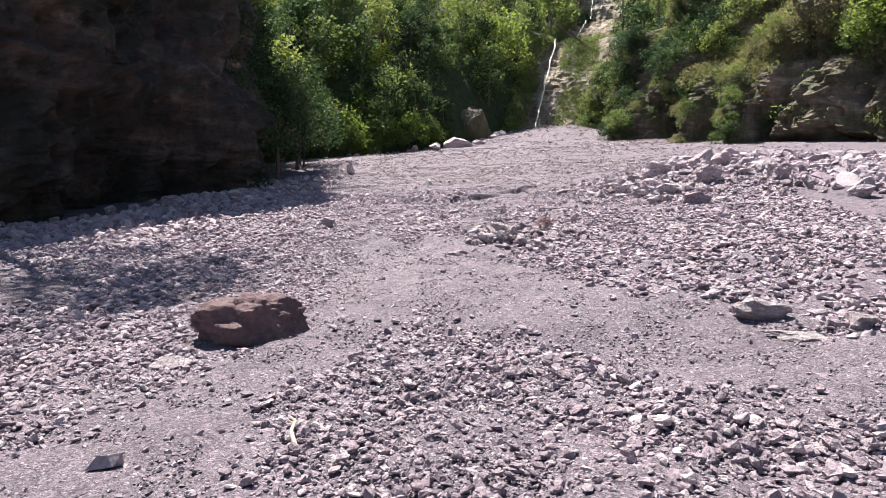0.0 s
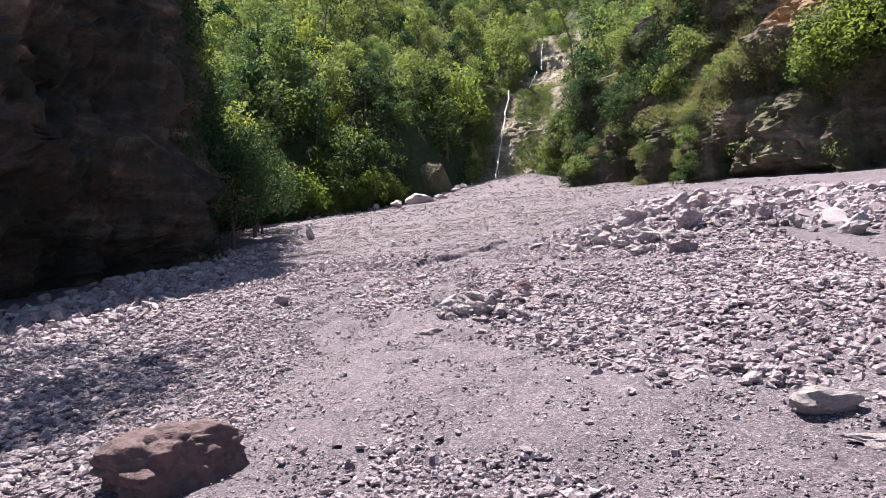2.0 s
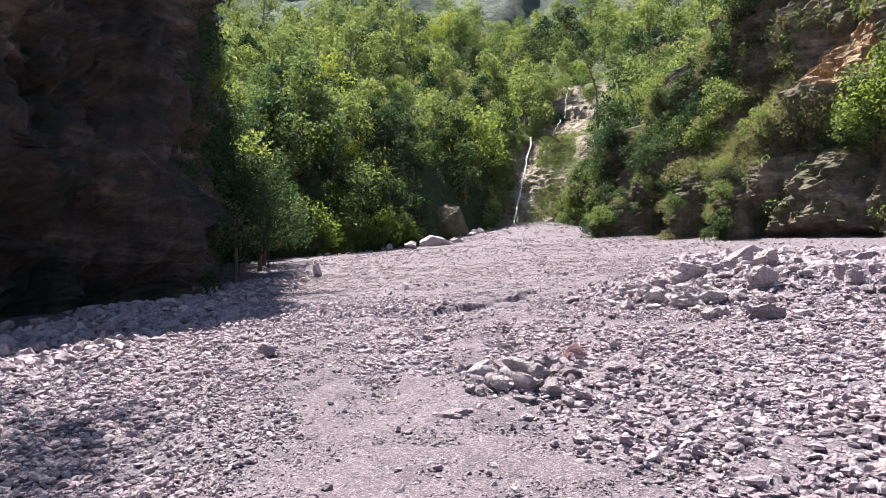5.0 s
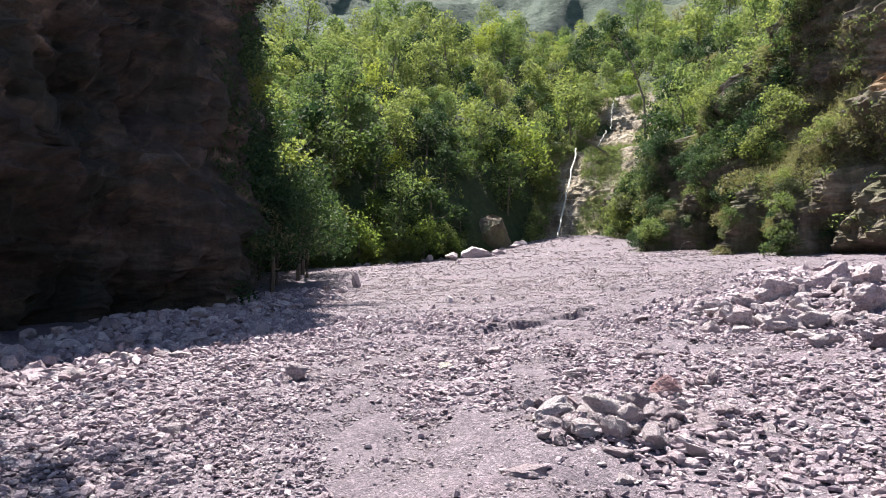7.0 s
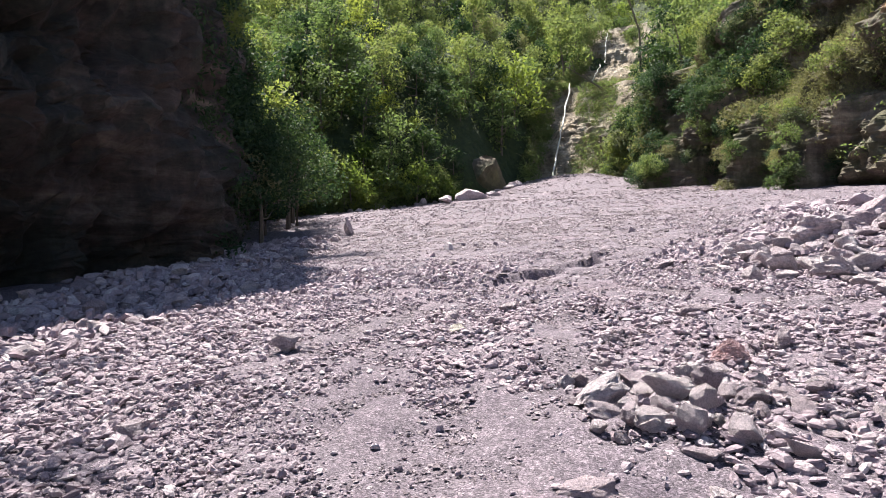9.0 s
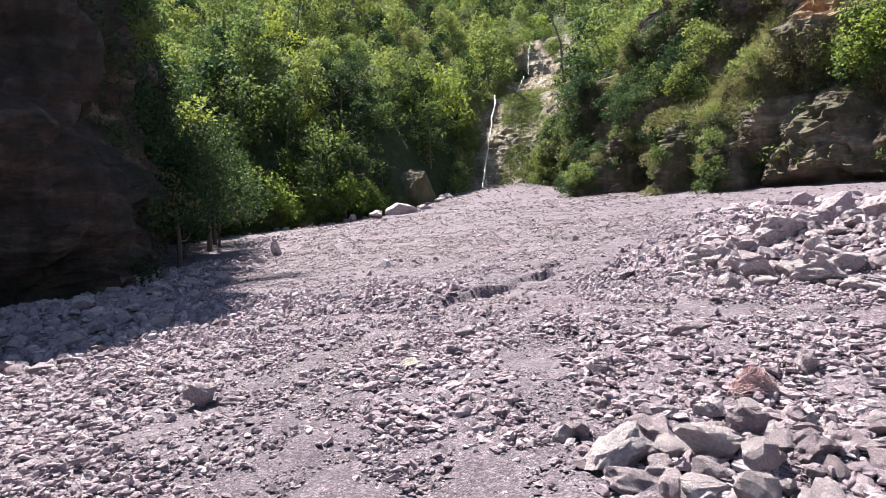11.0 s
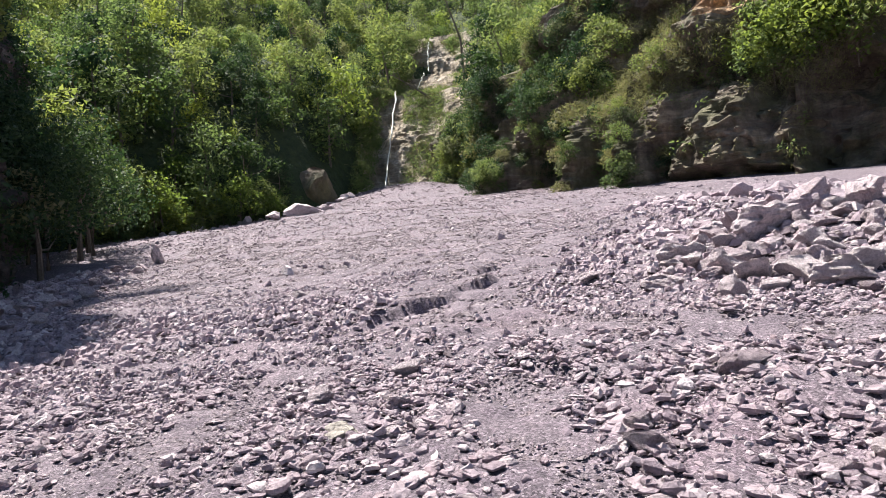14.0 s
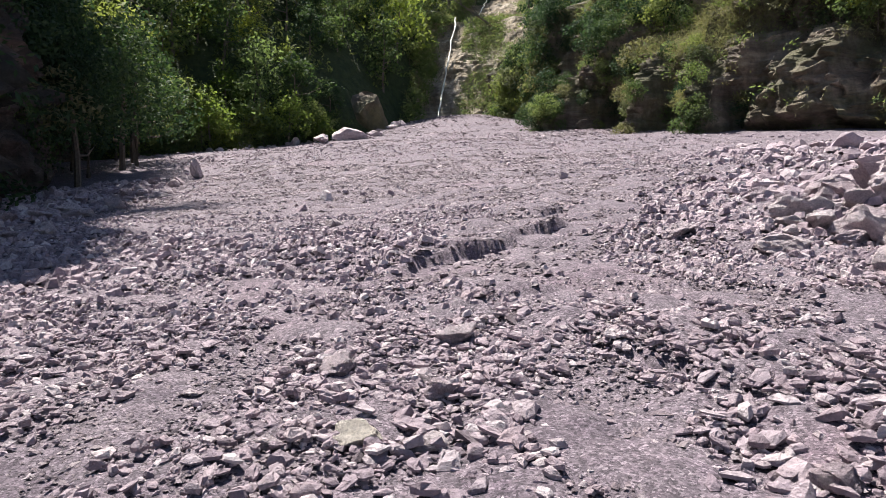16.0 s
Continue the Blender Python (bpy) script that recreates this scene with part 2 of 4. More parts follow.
SLATE = [(0.22, 0.174, 0.206), (0.318, 0.256, 0.297), (0.385, 0.313, 0.354), (0.43, 0.36, 0.402), (0.35, 0.283, 0.322), (0.60, 0.54, 0.565), (0.375, 0.296, 0.333), (0.265, 0.215, 0.253)]
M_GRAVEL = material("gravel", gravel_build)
M_STONES = material("loose_stone", stone_build(SLATE, True))
M_BOULDER = material("boulder_rock", stone_build([(0.40, 0.325, 0.362), (0.56, 0.48, 0.52), (0.49, 0.40, 0.442), (0.64, 0.57, 0.602), (0.42, 0.345, 0.385), (0.33, 0.265, 0.30)], False, vary=(0.48, 1.42)))
M_RED = material("red_rock", stone_build([(0.20, 0.132, 0.14), (0.215, 0.143, 0.15)], False, rough=0.95, vary=(0.5, 1.35)))
M_CHIPS = material("gravel_chip", stone_build([(0.13, 0.103, 0.119), (0.21, 0.169, 0.193), (0.285, 0.232, 0.26), (0.18, 0.145, 0.166), (0.46, 0.40, 0.428), (0.15, 0.119, 0.137)], True))
M_CREAM = material("cream_rock", stone_build([(0.62, 0.57, 0.51), (0.66, 0.61, 0.55)], False, vary=(0.5, 1.2)))
M_PALE = material("pale_rock", stone_build([(0.5, 0.428, 0.46), (0.6, 0.53, 0.555)], False))
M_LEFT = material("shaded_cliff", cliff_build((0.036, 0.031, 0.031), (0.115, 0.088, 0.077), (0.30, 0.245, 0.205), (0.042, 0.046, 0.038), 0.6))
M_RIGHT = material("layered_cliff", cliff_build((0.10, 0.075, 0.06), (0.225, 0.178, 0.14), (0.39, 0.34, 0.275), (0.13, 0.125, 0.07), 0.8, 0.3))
M_FALLROCK = material("fall_rock", cliff_build((0.29, 0.235, 0.18), (0.44, 0.375, 0.30), (0.62, 0.56, 0.47), (0.33, 0.27, 0.19), 2.0))
M_ORANGE = material("ochre_rock", cliff_build((0.30, 0.17, 0.09), (0.55, 0.35, 0.2), (0.68, 0.5, 0.33), (0.42, 0.29, 0.17), 1.4))
M_HILL = material("hill_soil", plain_build((0.02, 0.035, 0.012), (0.065, 0.09, 0.03), 1.6, 0.95, 1.0, 0.5))
# Distance haze is mixed into this bluish forest green.
M_FAR_HAZED = material("far_forest_hazed", plain_build((0.045, 0.08, 0.06), (0.16, 0.20, 0.155), 0.11, 1.0, 1.0, 10.0))
M_BARK = material("bark", plain_build((0.09, 0.07, 0.055), (0.20, 0.165, 0.13), 9.0, 0.9, 0.8, 0.03))
M_DEADWOOD = material("dead_wood", plain_build((0.34, 0.27, 0.2), (0.55, 0.47, 0.38), 14.0, 0.8, 0.5, 0.01))
M_LEAF = material("leaf", leaf_build([(0.082, 0.116, 0.049), (0.128, 0.166, 0.07), (0.17, 0.204, 0.09), (0.104, 0.141, 0.068)], 0.5))
# Dark green leaf; on the left corner its darkness stands in for shade.
M_LEAF_DARK_AND_SHADE = material("leaf_dark_and_shade", leaf_build([(0.022, 0.046, 0.025), (0.038, 0.068, 0.035), (0.056, 0.09, 0.044)], 0.32))
M_LEAF_LIME = material("leaf_lime", leaf_build([(0.168, 0.213, 0.057), (0.205, 0.248, 0.063), (0.14, 0.18, 0.056)]))
M_GRASS = material("dry_grass", leaf_build([(0.125, 0.13, 0.078), (0.17, 0.17, 0.108), (0.092, 0.104, 0.06)], 0.4))


def water_build(nt, bsdf):
    vec = coords(nt)
    mp = node(nt, "ShaderNodeMapping")
    mp.inputs["Scale"].default_value = (3.0, 3.0, 0.4)
    nt.links.new(vec, mp.inputs["Vector"])
    f = noise_tex(nt, mp.outputs["Vector"], 3.0, 6, 0.7)
    nt.links.new(ramp(nt, f, [(0.3, (0.5, 0.47, 0.41)), (0.6, (0.78, 0.76, 0.70))]), bsdf.inputs["Base Color"])
    bsdf.inputs["Roughness"].default_value = 0.5
    bump(nt, bsdf, f, 0.6, 0.08)


M_WATER = material("white_water", water_build)

# ---- ground: one sheet out to the horizon ----
def spaced(lo, hi, fine_lo, fine_hi, step, grow=1.18):
    mid = list(np.arange(fine_lo, fine_hi + step * 0.5, step))
    s, a = step, mid[0]
    left = []
    while a > lo:
        s *= grow
        a -= s
        left.append(a)
    s, b = step, mid[-1]
    right = []
    while b < hi:
        s *= grow
        b += s
        right.append(b)
    return np.array(left[::-1] + mid + right)


def build_ground():
    xs = spaced(-900, 900, -10, 9, 0.13, 1.1)
    ys = spaced(-900, 900, 2, 26, 0.13, 1.1)
    halve = lambda a, lo, hi: np.sort(np.r_[a, [(p + q) / 2 for p, q in zip(a, a[1:]) if lo < p < hi]])
    xs, ys = halve(xs, -3.6, 0.9), halve(ys, 14.6, 23.2)
    gx, gy = np.meshgrid(xs, ys, indexing="ij")
    gz = ground_z(gx, gy)
    rough = sstep(-2.0, 0.5, field_edge(gx, gy)) * 0.6 + 0.4
    gz = gz + 0.035 * rough * fbm(gx * 3.1, gy * 3.1, 0, 31, 3)
    v = np.stack([gx, gy, gz], -1).reshape(-1, 3)
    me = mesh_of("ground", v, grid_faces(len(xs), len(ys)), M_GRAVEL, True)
    return tagged(new("ground", me), "purple-grey gravel and shingle of a dry mountain stream bed", "ground", kind="structure")


build_ground()


# ---- cliffs: sheets swept up from a foot line ----
def along_line(points, n, bias):
    p = np.array(points, float)
    seg = np.r_[0, np.cumsum(np.hypot(*np.diff(p[:, :2], axis=0).T))]
    s = seg[-1] * np.linspace(0, 1, n) ** bias
    out = np.stack([np.interp(s, seg, p[:, k]) for k in range(p.shape[1])], -1)
    ker = np.hanning(13)
    ker /= ker.sum()
    for k in range(p.shape[1]):
        out[:, k] = np.convolve(np.pad(out[:, k], 6, mode="edge"), ker, "valid")
    return s, out


def build_cliff(name, foot, nu, nv, lean, seed, mats, label, undercut, amp, bulges=(), second=None, bias=1.0, strata=0.2, ledge=0.55):
    """foot: rows of x, y, height; the face looks to the right of the line's way. bulges: along, up, width, height, out. second: where the other rock shows."""
    s, p = along_line(foot, nu, bias)
    d = np.gradient(p[:, :2], axis=0)
    d /= np.hypot(*d.T)[:, None]
    nrm = np.stack([d[:, 1], -d[:, 0]], -1)
    base = ground_z(p[:, 0], p[:, 1], False) - 0.8
    v = np.linspace(0, 1, nv)[None, :] ** 1.15
    h = p[:, 2][:, None] * v
    u = s[:, None] + 0 * v
    out = amp * (1.5 * fbm(u * 0.10, h * 0.09, 0, seed, 3) + 0.75 * fbm(u * 0.42, h * 0.30, 0, seed + 11, 4) + 0.38 * (1 - 2 * np.abs(fbm(u * 0.8, h * 0.55, 0, seed + 15, 4))))
    ledges = fbm(u * 0.05, h * 0.55 + 0.1 * u * 0.3, 0, seed + 21, 3)
    out = out + amp * ledge * np.round(ledges * 3) / 3
    out = out + 0.26 * fbm(u * 1.9, h * 1.9, 0, seed + 31, 3) + 0.14 * fbm(u * 5.2, h * 3.6, 0, seed + 35, 2)
    cave = sstep(0.05, 0.45, fbm(u * 0.20, 0 * h, 0, seed + 41, 2)) * np.exp(-((h - 0.8) / 2.4) ** 2)
    out = out - undercut * cave
    out = out - amp * 0.9 * np.maximum(0, 0.55 - 1.6 * np.abs(fbm(u * 0.30, h * 0.06, 0, seed + 81, 3))) + amp * 0.25 * fbm(u * 1.4, h * 0.4, 0, seed + 85, 3)
    lay = h * 1.25 + 0.12 * u + 0.5 * fbm(u * 0.25, h * 0.15, 0, seed + 91, 3)
    out = out + strata * (lay - np.floor(lay) - 0.5)
    wob = 0.5 * fbm(u * 0.5, h * 0.5, 0, seed + 61, 3)
    for bs, bh, ws, wh, far in bulges:
        q = ((u - bs) / ws + 0.35 * wob) ** 2 + ((h - bh) / wh + 0.35 * wob) ** 2
        out = out + far * (1 - sstep(0.35, 1.5, q))
    out = out - lean * h
    out = out + 0.16 * np.round(fbm(u * 1.1 + 0.4 * h, h * 2.2, 0, seed + 71, 3) * 2.5) / 2.5
    x = p[:, 0][:, None] + nrm[:, 0][:, None] * out
    y = p[:, 1][:, None] + nrm[:, 1][:, None] * out
    z = base[:, None] + h + 0.25 * fbm(u * 0.8, h * 0.8, 0, seed + 51, 3)
    back = 26.0
    bx, by = x[:, -1:] - nrm[:, :1] * back, y[:, -1:] - nrm[:, 1:] * back
    x, y, z = np.c_[x, bx], np.c_[y, by], np.c_[z, z[:, -1:] + 9]
    verts = np.stack([x, y, z], -1).reshape(-1, 3)
    me = mesh_of(name, verts, grid_faces(nu, nv + 1), mats[0], False)
    if second:
        me.materials.append(mats[1])
        q = ((u - second[0]) / second[2] + 0.3 * wob) ** 2 + ((h - second[1]) / second[3] + 0.3 * wob) ** 2
        q = np.c_[q, q[:, -1:] * 0 + 9][:-1, :-1]
        me.polygons.foreach_set("material_index", (q < 1).astype(np.int32).ravel())
    tagged(new(name, me), label, "cliff", kind="structure")
    return x, y, z, nrm, s, h


LEFT_FOOT = [(-36, -45, 16), (-26, -18, 14), (-20.5, 0, 10), (-17.6, 8, 9.5), (-15.6, 14, 10.2), (-14.3, 18, 11.2), (-12.9, 22, 13), (-12.5, 25, 17), (-14.0, 30, 22), (-16.5, 36, 23), (-19.0, 42, 26), (-21.5, 49, 28), (-24.5, 56, 30), (-30, 66, 20), (-38, 78, 14)]
RIGHT_FOOT = [(2.8, 84, 5.0), (5.0, 75, 7.5), (8.5, 63, 16), (12.5, 51.5, 24), (17, 43, 27), (24, 34, 30), (36, 22, 32), (46, 0, 32), (50, -45, 32)]
RIGHT_BULGES = [(21, 1.5, 1.3, 3.0, 1.4), (25.8, 1.2, 2.2, 2.8, -3.2), (18.3, 5.5, 2.3, 3.4, -2.2), (31.5, 2.0, 1.5, 3.4, -2.6), (40.0, 1.6, 3.0, 4.2, 1.3), (40.5, 0.7, 3.6, 0.9, -1.8), (46.8, 3.2, 2.4, 4.0, -3.0), (34.8, 1.2, 1.0, 2.6, 1.1), (29.2, 2.6, 0.9, 3.4, 1.2), (23.6, 6.5, 1.6, 2.6, 0.9), (38.5, 13.0, 3.2, 2.2, -0.8), (38, 16.8, 4.5, 1.2, 0.5), (38.8, 10.2, 3.0, 0.9, 0.9), (33, 11, 3.0, 2.5, -1.6), (12, 9, 2.0, 5.0, 1.5)]
LEFT_BULGES = [(66, 5, 3.0, 3.5, 1.1), (60, 3, 2.5, 3.0, -1.3), (72, 9, 3.0, 2.5, -1.2), (76, 2.0, 3.0, 2.5, 0.8), (55, 8, 4, 3, 1.3), (64, 11, 4, 1.5, 1.4), (50, 2, 4, 2.5, -1.2)]
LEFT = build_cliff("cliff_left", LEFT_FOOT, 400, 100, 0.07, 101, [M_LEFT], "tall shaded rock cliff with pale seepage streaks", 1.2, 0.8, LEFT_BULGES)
RIGHT = build_cliff("cliff_right", RIGHT_FOOT, 420, 160, 0.34, 205, [M_RIGHT, M_ORANGE], "layered brown rock cliff with caves at its foot and an ochre hollow", 0.6, 1.0, RIGHT_BULGES, (38.6, 12.6, 2.7, 2.3), 1.7, 0.10, 0.22)


# ---- wooded hillside behind, and the far mountain ----
def fall_step(v):
    """Up and back along the gully's bed, v from 0 to 1."""
    at = [0.0, 0.03, 0.45, 0.55, 0.78, 0.84, 1.0]
    return np.interp(v, at, [79.4, 80.2, 92.0, 95.0, 101.0, 103.5, 108.0]), np.interp(v, at, [6.5, 8.8, 21.5, 22.2, 26.2, 29.6, 33.5])


def gully_mid(v):
    return np.interp(v, [0, 0.45, 0.55, 0.78, 1], [-0.8, 0.9, 2.9, 6.7, 7.2])


def hill_foot(x):
    return np.interp(x, [-120, -40, -24, -15, -8, -5.5, -3, 3, 6, 12, 30, 120], [58, 58, 58, 66, 73, 77, 81, 82, 79, 72, 66, 66])


def hill_z(x, y):
    x, y = np.asarray(x, float), np.asarray(y, float)
    d = y - hill_foot(x) + 2.0 * fbm(x * 0.09, y * 0.09, 0, 301, 3)
    up = np.where(d < 0, 1.6 * d, np.where(d < 8, 1.15 * d, 9.2 + 0.62 * (d - 8)))
    top = np.interp(x, [-60, -25, -5, 12], [54, 52, 58, 72]) + 4 * fbm(x * 0.03, 0 * x, 0, 311, 2)
    up = np.where(up > top - 10, top - 10 + 10 * (1 - np.exp(-(up - top + 10) / 10)), up)
    z = ground_z(x, np.minimum(y, hill_foot(x)), False) + up + 0.8 * fbm(x * 0.16, y * 0.16, 0, 321, 4)
    v = np.linspace(0, 1, 60)
    bed_y, bed_z = fall_step(v)
    bed = np.interp(y, bed_y, bed_z) + 0.75 * np.maximum(y - 108, 0)
    side = x - np.interp(y, bed_y, gully_mid(v))
    side = np.where(side < 0, -side, side - np.interp(y, [82, 86, 98, 104], [0.0, 3.0, 3.0, 0.5]))
    return np.minimum(z, bed - 1.6 + 3.5 * np.maximum(side - 3.6, 0))


def build_hill():
    xs, ys = np.linspace(-150, 150, 220), np.linspace(50, 260, 170)
    gx, gy = np.meshgrid(xs, ys, indexing="ij")
    v = np.stack([gx, gy, hill_z(gx, gy)], -1).reshape(-1, 3)
    ob = new("hillside", mesh_of("hillside", v, grid_faces(220, 170), M_HILL, True))
    tagged(ob, "steep hillside under dense green trees and scrub", "hillside", kind="structure")
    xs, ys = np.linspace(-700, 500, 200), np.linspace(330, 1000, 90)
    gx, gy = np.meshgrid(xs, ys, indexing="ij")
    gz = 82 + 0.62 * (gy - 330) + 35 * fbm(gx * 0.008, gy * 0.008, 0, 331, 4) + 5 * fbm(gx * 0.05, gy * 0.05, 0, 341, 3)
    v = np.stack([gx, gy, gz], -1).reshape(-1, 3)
    ob = new("backdrop", mesh_of("backdrop", v, grid_faces(200, 90), M_FAR_HAZED, True))
    tagged(ob, "distant forested mountain slope with haze in its colour", "mountain", kind="structure")


build_hill()


# ---- the gully: stepped pale rock under the falls ----
def build_gully():
    nu, nv = 90, 170
    u, v = np.meshgrid(np.linspace(-1, 1, nu), np.linspace(0, 1, nv), indexing="ij")
    y, z = fall_step(v)
    x = gully_mid(v) + np.where(u > 0, 1.8 * u, u) * np.interp(v, [0, 0.45, 0.55, 0.8, 1], [4.8, 4.2, 3.6, 3.4, 3.4])
    ph = z * 1.3 + 0.9 * fbm(x * 0.45, z * 0.3, 0, 401, 4)
    steps = z + (np.round(ph) - ph) / 1.3 * sstep(-0.5, 0.4, fbm(x * 0.5, z * 0.35, 0, 405, 3))
    y = y - 0.6 * (z - steps) - 0.9 * fbm(x * 0.42, z * 0.33, 0, 411, 4) - 0.12 * fbm(x * 2, z * 2.5, 0, 415, 3) - 1.5 * np.abs(u) ** 3 + 0.5 - 0.45 * u * 4
    verts = np.stack([x, y, z], -1).reshape(-1, 3)
    me = mesh_of("cliff_gully", verts, grid_faces(nu, nv), M_FALLROCK, False)
    tagged(new("cliff_gully", me), "pale stepped rock face of the gully under the falls", "cliff", kind="structure")


build_gully()

# ---- trees and bushes ----
def tube(bm, pts, radii, sides=6):
    rings = []
    for i, (p, r) in enumerate(zip(pts, radii)):
        a = Vector(pts[min(i + 1, len(pts) - 1)]) - Vector(pts[max(i - 1, 0)])
        q = a.to_track_quat("Z", "Y")
        rings.append([bm.verts.new(Vector(p) + q @ Vector((math.cos(t) * r, math.sin(t) * r, 0))) for t in [2 * math.pi * k / sides for k in range(sides)]])
    for a, b in zip(rings, rings[1:]):
        for k in range(sides):
            bm.faces.new((a[k], a[(k + 1) % sides], b[(k + 1) % sides], b[k]))
    bm.faces.new(rings[-1])
    bm.faces.new(rings[0][::-1])


def leaf_cloud(rng, centres, radii, count, size, simple=False):
    """Many small leaves round the centres of clumps: folded, or three-cornered where they stay far off."""
    which = rng.choice(len(centres), count, p=radii ** 2 / (radii ** 2).sum())
    way = rng.normal(size=(count, 3))
    way /= np.linalg.norm(way, axis=1)[:, None]
    far = rng.uniform(0.25, 1.12, count) ** 0.6
    c = centres[which] + way * (radii[which] * far)[:, None] * np.array([1, 1, 0.72])
    nrm = way * 0.6 + rng.normal(size=(count, 3)) * 0.7 + np.array([0, 0, 0.5])
    nrm /= np.linalg.norm(nrm, axis=1)[:, None]
    a = np.cross(nrm, rng.normal(size=(count, 3)))
    a /= np.linalg.norm(a, axis=1)[:, None]
    b = np.cross(nrm, a)
    s = (size * rng.uniform(0.55, 1.3, count))[:, None]
    if simple:
        v = np.stack([c - a * s, c + a * s * 0.9 + nrm * s * 0.1, c + b * s * 0.9], 1).reshape(-1, 3)
        return v, np.arange(count * 3).reshape(-1, 3)
    v = np.stack([c - a * s, c + b * s * 0.42 + nrm * s * 0.12, c + a * s, c - b * s * 0.42 + nrm * s * 0.12], 1).reshape(-1, 3)
    return v, np.arange(count * 4).reshape(-1, 4)


def make_plant(name, seed, height, spread, clumps, leaves, size, leaf_mat, label, category, trunk=True, group="", limbs=3):
    rng = np.random.default_rng(seed)
    rnd = random.Random(seed)
    root = new(name)
    bm = bmesh.new()
    low = 0.28 if trunk else 0.08
    top = Vector((rnd.uniform(-0.1, 0.1) * height, rnd.uniform(-0.1, 0.1) * height, height * 0.86))
    pts = [top * f + Vector((math.sin(f * 5 + seed) * 0.04 * height, math.cos(f * 4 + seed) * 0.04 * height, 0)) * f for f in (0, 0.25, 0.5, 0.75, 1)]
    r0 = 0.022 * height if trunk else 0.016 * height
    tube(bm, [p - Vector((0, 0, 0.3 if i == 0 else 0)) for i, p in enumerate(pts)], [r0, r0 * 0.8, r0 * 0.6, r0 * 0.38, r0 * 0.12])
    part("trunk", bm, M_BARK, root)
    centres, radii = [], []
    for i in range(clumps):
        f = low + (1 - low) * (i + 0.5) / clumps
        ang = i * 2.4 + rnd.uniform(-0.5, 0.5)
        reach = spread * math.sin(math.pi * min(0.92, 0.18 + 0.8 * f)) * rnd.uniform(0.35, 1.0)
        start = top * (f * 0.8)
        end = Vector((math.cos(ang) * reach, math.sin(ang) * reach, height * f * rnd.uniform(0.88, 1.05)))
        centres.append(end)
        radii.append(spread * rnd.uniform(0.28, 0.52))
        if i % 3 == 0 and i < limbs * 3:
            bm = bmesh.new()
            mid = (start + end) / 2 + Vector((0, 0, -0.04 * height))
            tube(bm, [start, mid, end], [r0 * 0.45, r0 * 0.28, r0 * 0.08], 5)
            part("limb", bm, M_BARK, root)
    v, f = leaf_cloud(rng, np.array(centres), np.array(radii), leaves, size, True)
    crown = new("crown", mesh_of("crown", v, f, leaf_mat))
    crown.parent = root
    return tagged(root, label, category, group)


def set_plants(kinds, places, group=""):
    """Each kind once as built, then copies; places: rows of (kind, x, y, z, scale, turn)."""
    used = set()
    for kind, x, y, z, sc, turn in places:
        m = pose(x, y, z, 0, 0, turn) @ Matrix.Scale(sc, 4)
        ob = kinds[kind]
        if kind in used:
            ob = copy_thing(ob, pose(x, y, z, 0, 0, turn))
        used.add(kind)
        ob.matrix_basis = m
        if group:
            ob["group"] = group
    for n, ob in enumerate(kinds):
        if n not in used:
            for o in (*ob.children_recursive, ob):
                bpy.data.objects.remove(o)


G_HILL, G_CLIFF = "trees on the hillside", "bushes on the cliffs"
HILL_KINDS = [
    make_plant("broadleaf_tree", 1, 5.2, 2.3, 14, 1080, 0.18, M_LEAF, "green broadleaf tree on the wooded hillside", "tree"),
    make_plant("broadleaf_tree", 2, 6.0, 2.2, 15, 1080, 0.18, M_LEAF, "tall green broadleaf tree on the wooded hillside", "tree"),
    make_plant("broadleaf_tree", 3, 4.4, 2.4, 13, 1050, 0.18, M_LEAF_LIME, "yellow-green broadleaf tree on the wooded hillside", "tree"),
    make_plant("broadleaf_tree", 4, 4.8, 2.2, 13, 1080, 0.18, M_LEAF_DARK_AND_SHADE, "dark green broadleaf tree on the wooded hillside", "tree"),
    make_plant("scrub_bush", 5, 2.6, 1.8, 10, 1050, 0.135, M_LEAF, "green scrub bush on the hillside", "bush", False),
    make_plant("scrub_bush", 6, 2.3, 1.7, 10, 1050, 0.14, M_LEAF_LIME, "yellow-green scrub bush on the hillside", "bush", False),
    make_plant("scrub_bush", 7, 2.5, 1.8, 10, 1050, 0.14, M_GRASS, "greyish dry scrub bush on the hillside", "bush", False),
]


def gully_clear(x, y, right=0.0):
    """Where the falls run over bare rock."""
    mid = np.interp(y, [80, 92, 95, 101, 108], [-0.8, 0.9, 2.9, 6.7, 7.2])
    return ((x - mid > np.interp(y, [90, 94], [-3.8, -2.6])) & (x - mid < np.interp(y, [80, 86, 94, 104], [3.6, 4.2, 3.6, 2.8]) + right) & (y < 106)) | ((x > -5.4) & (x < 2) & (y < 84))


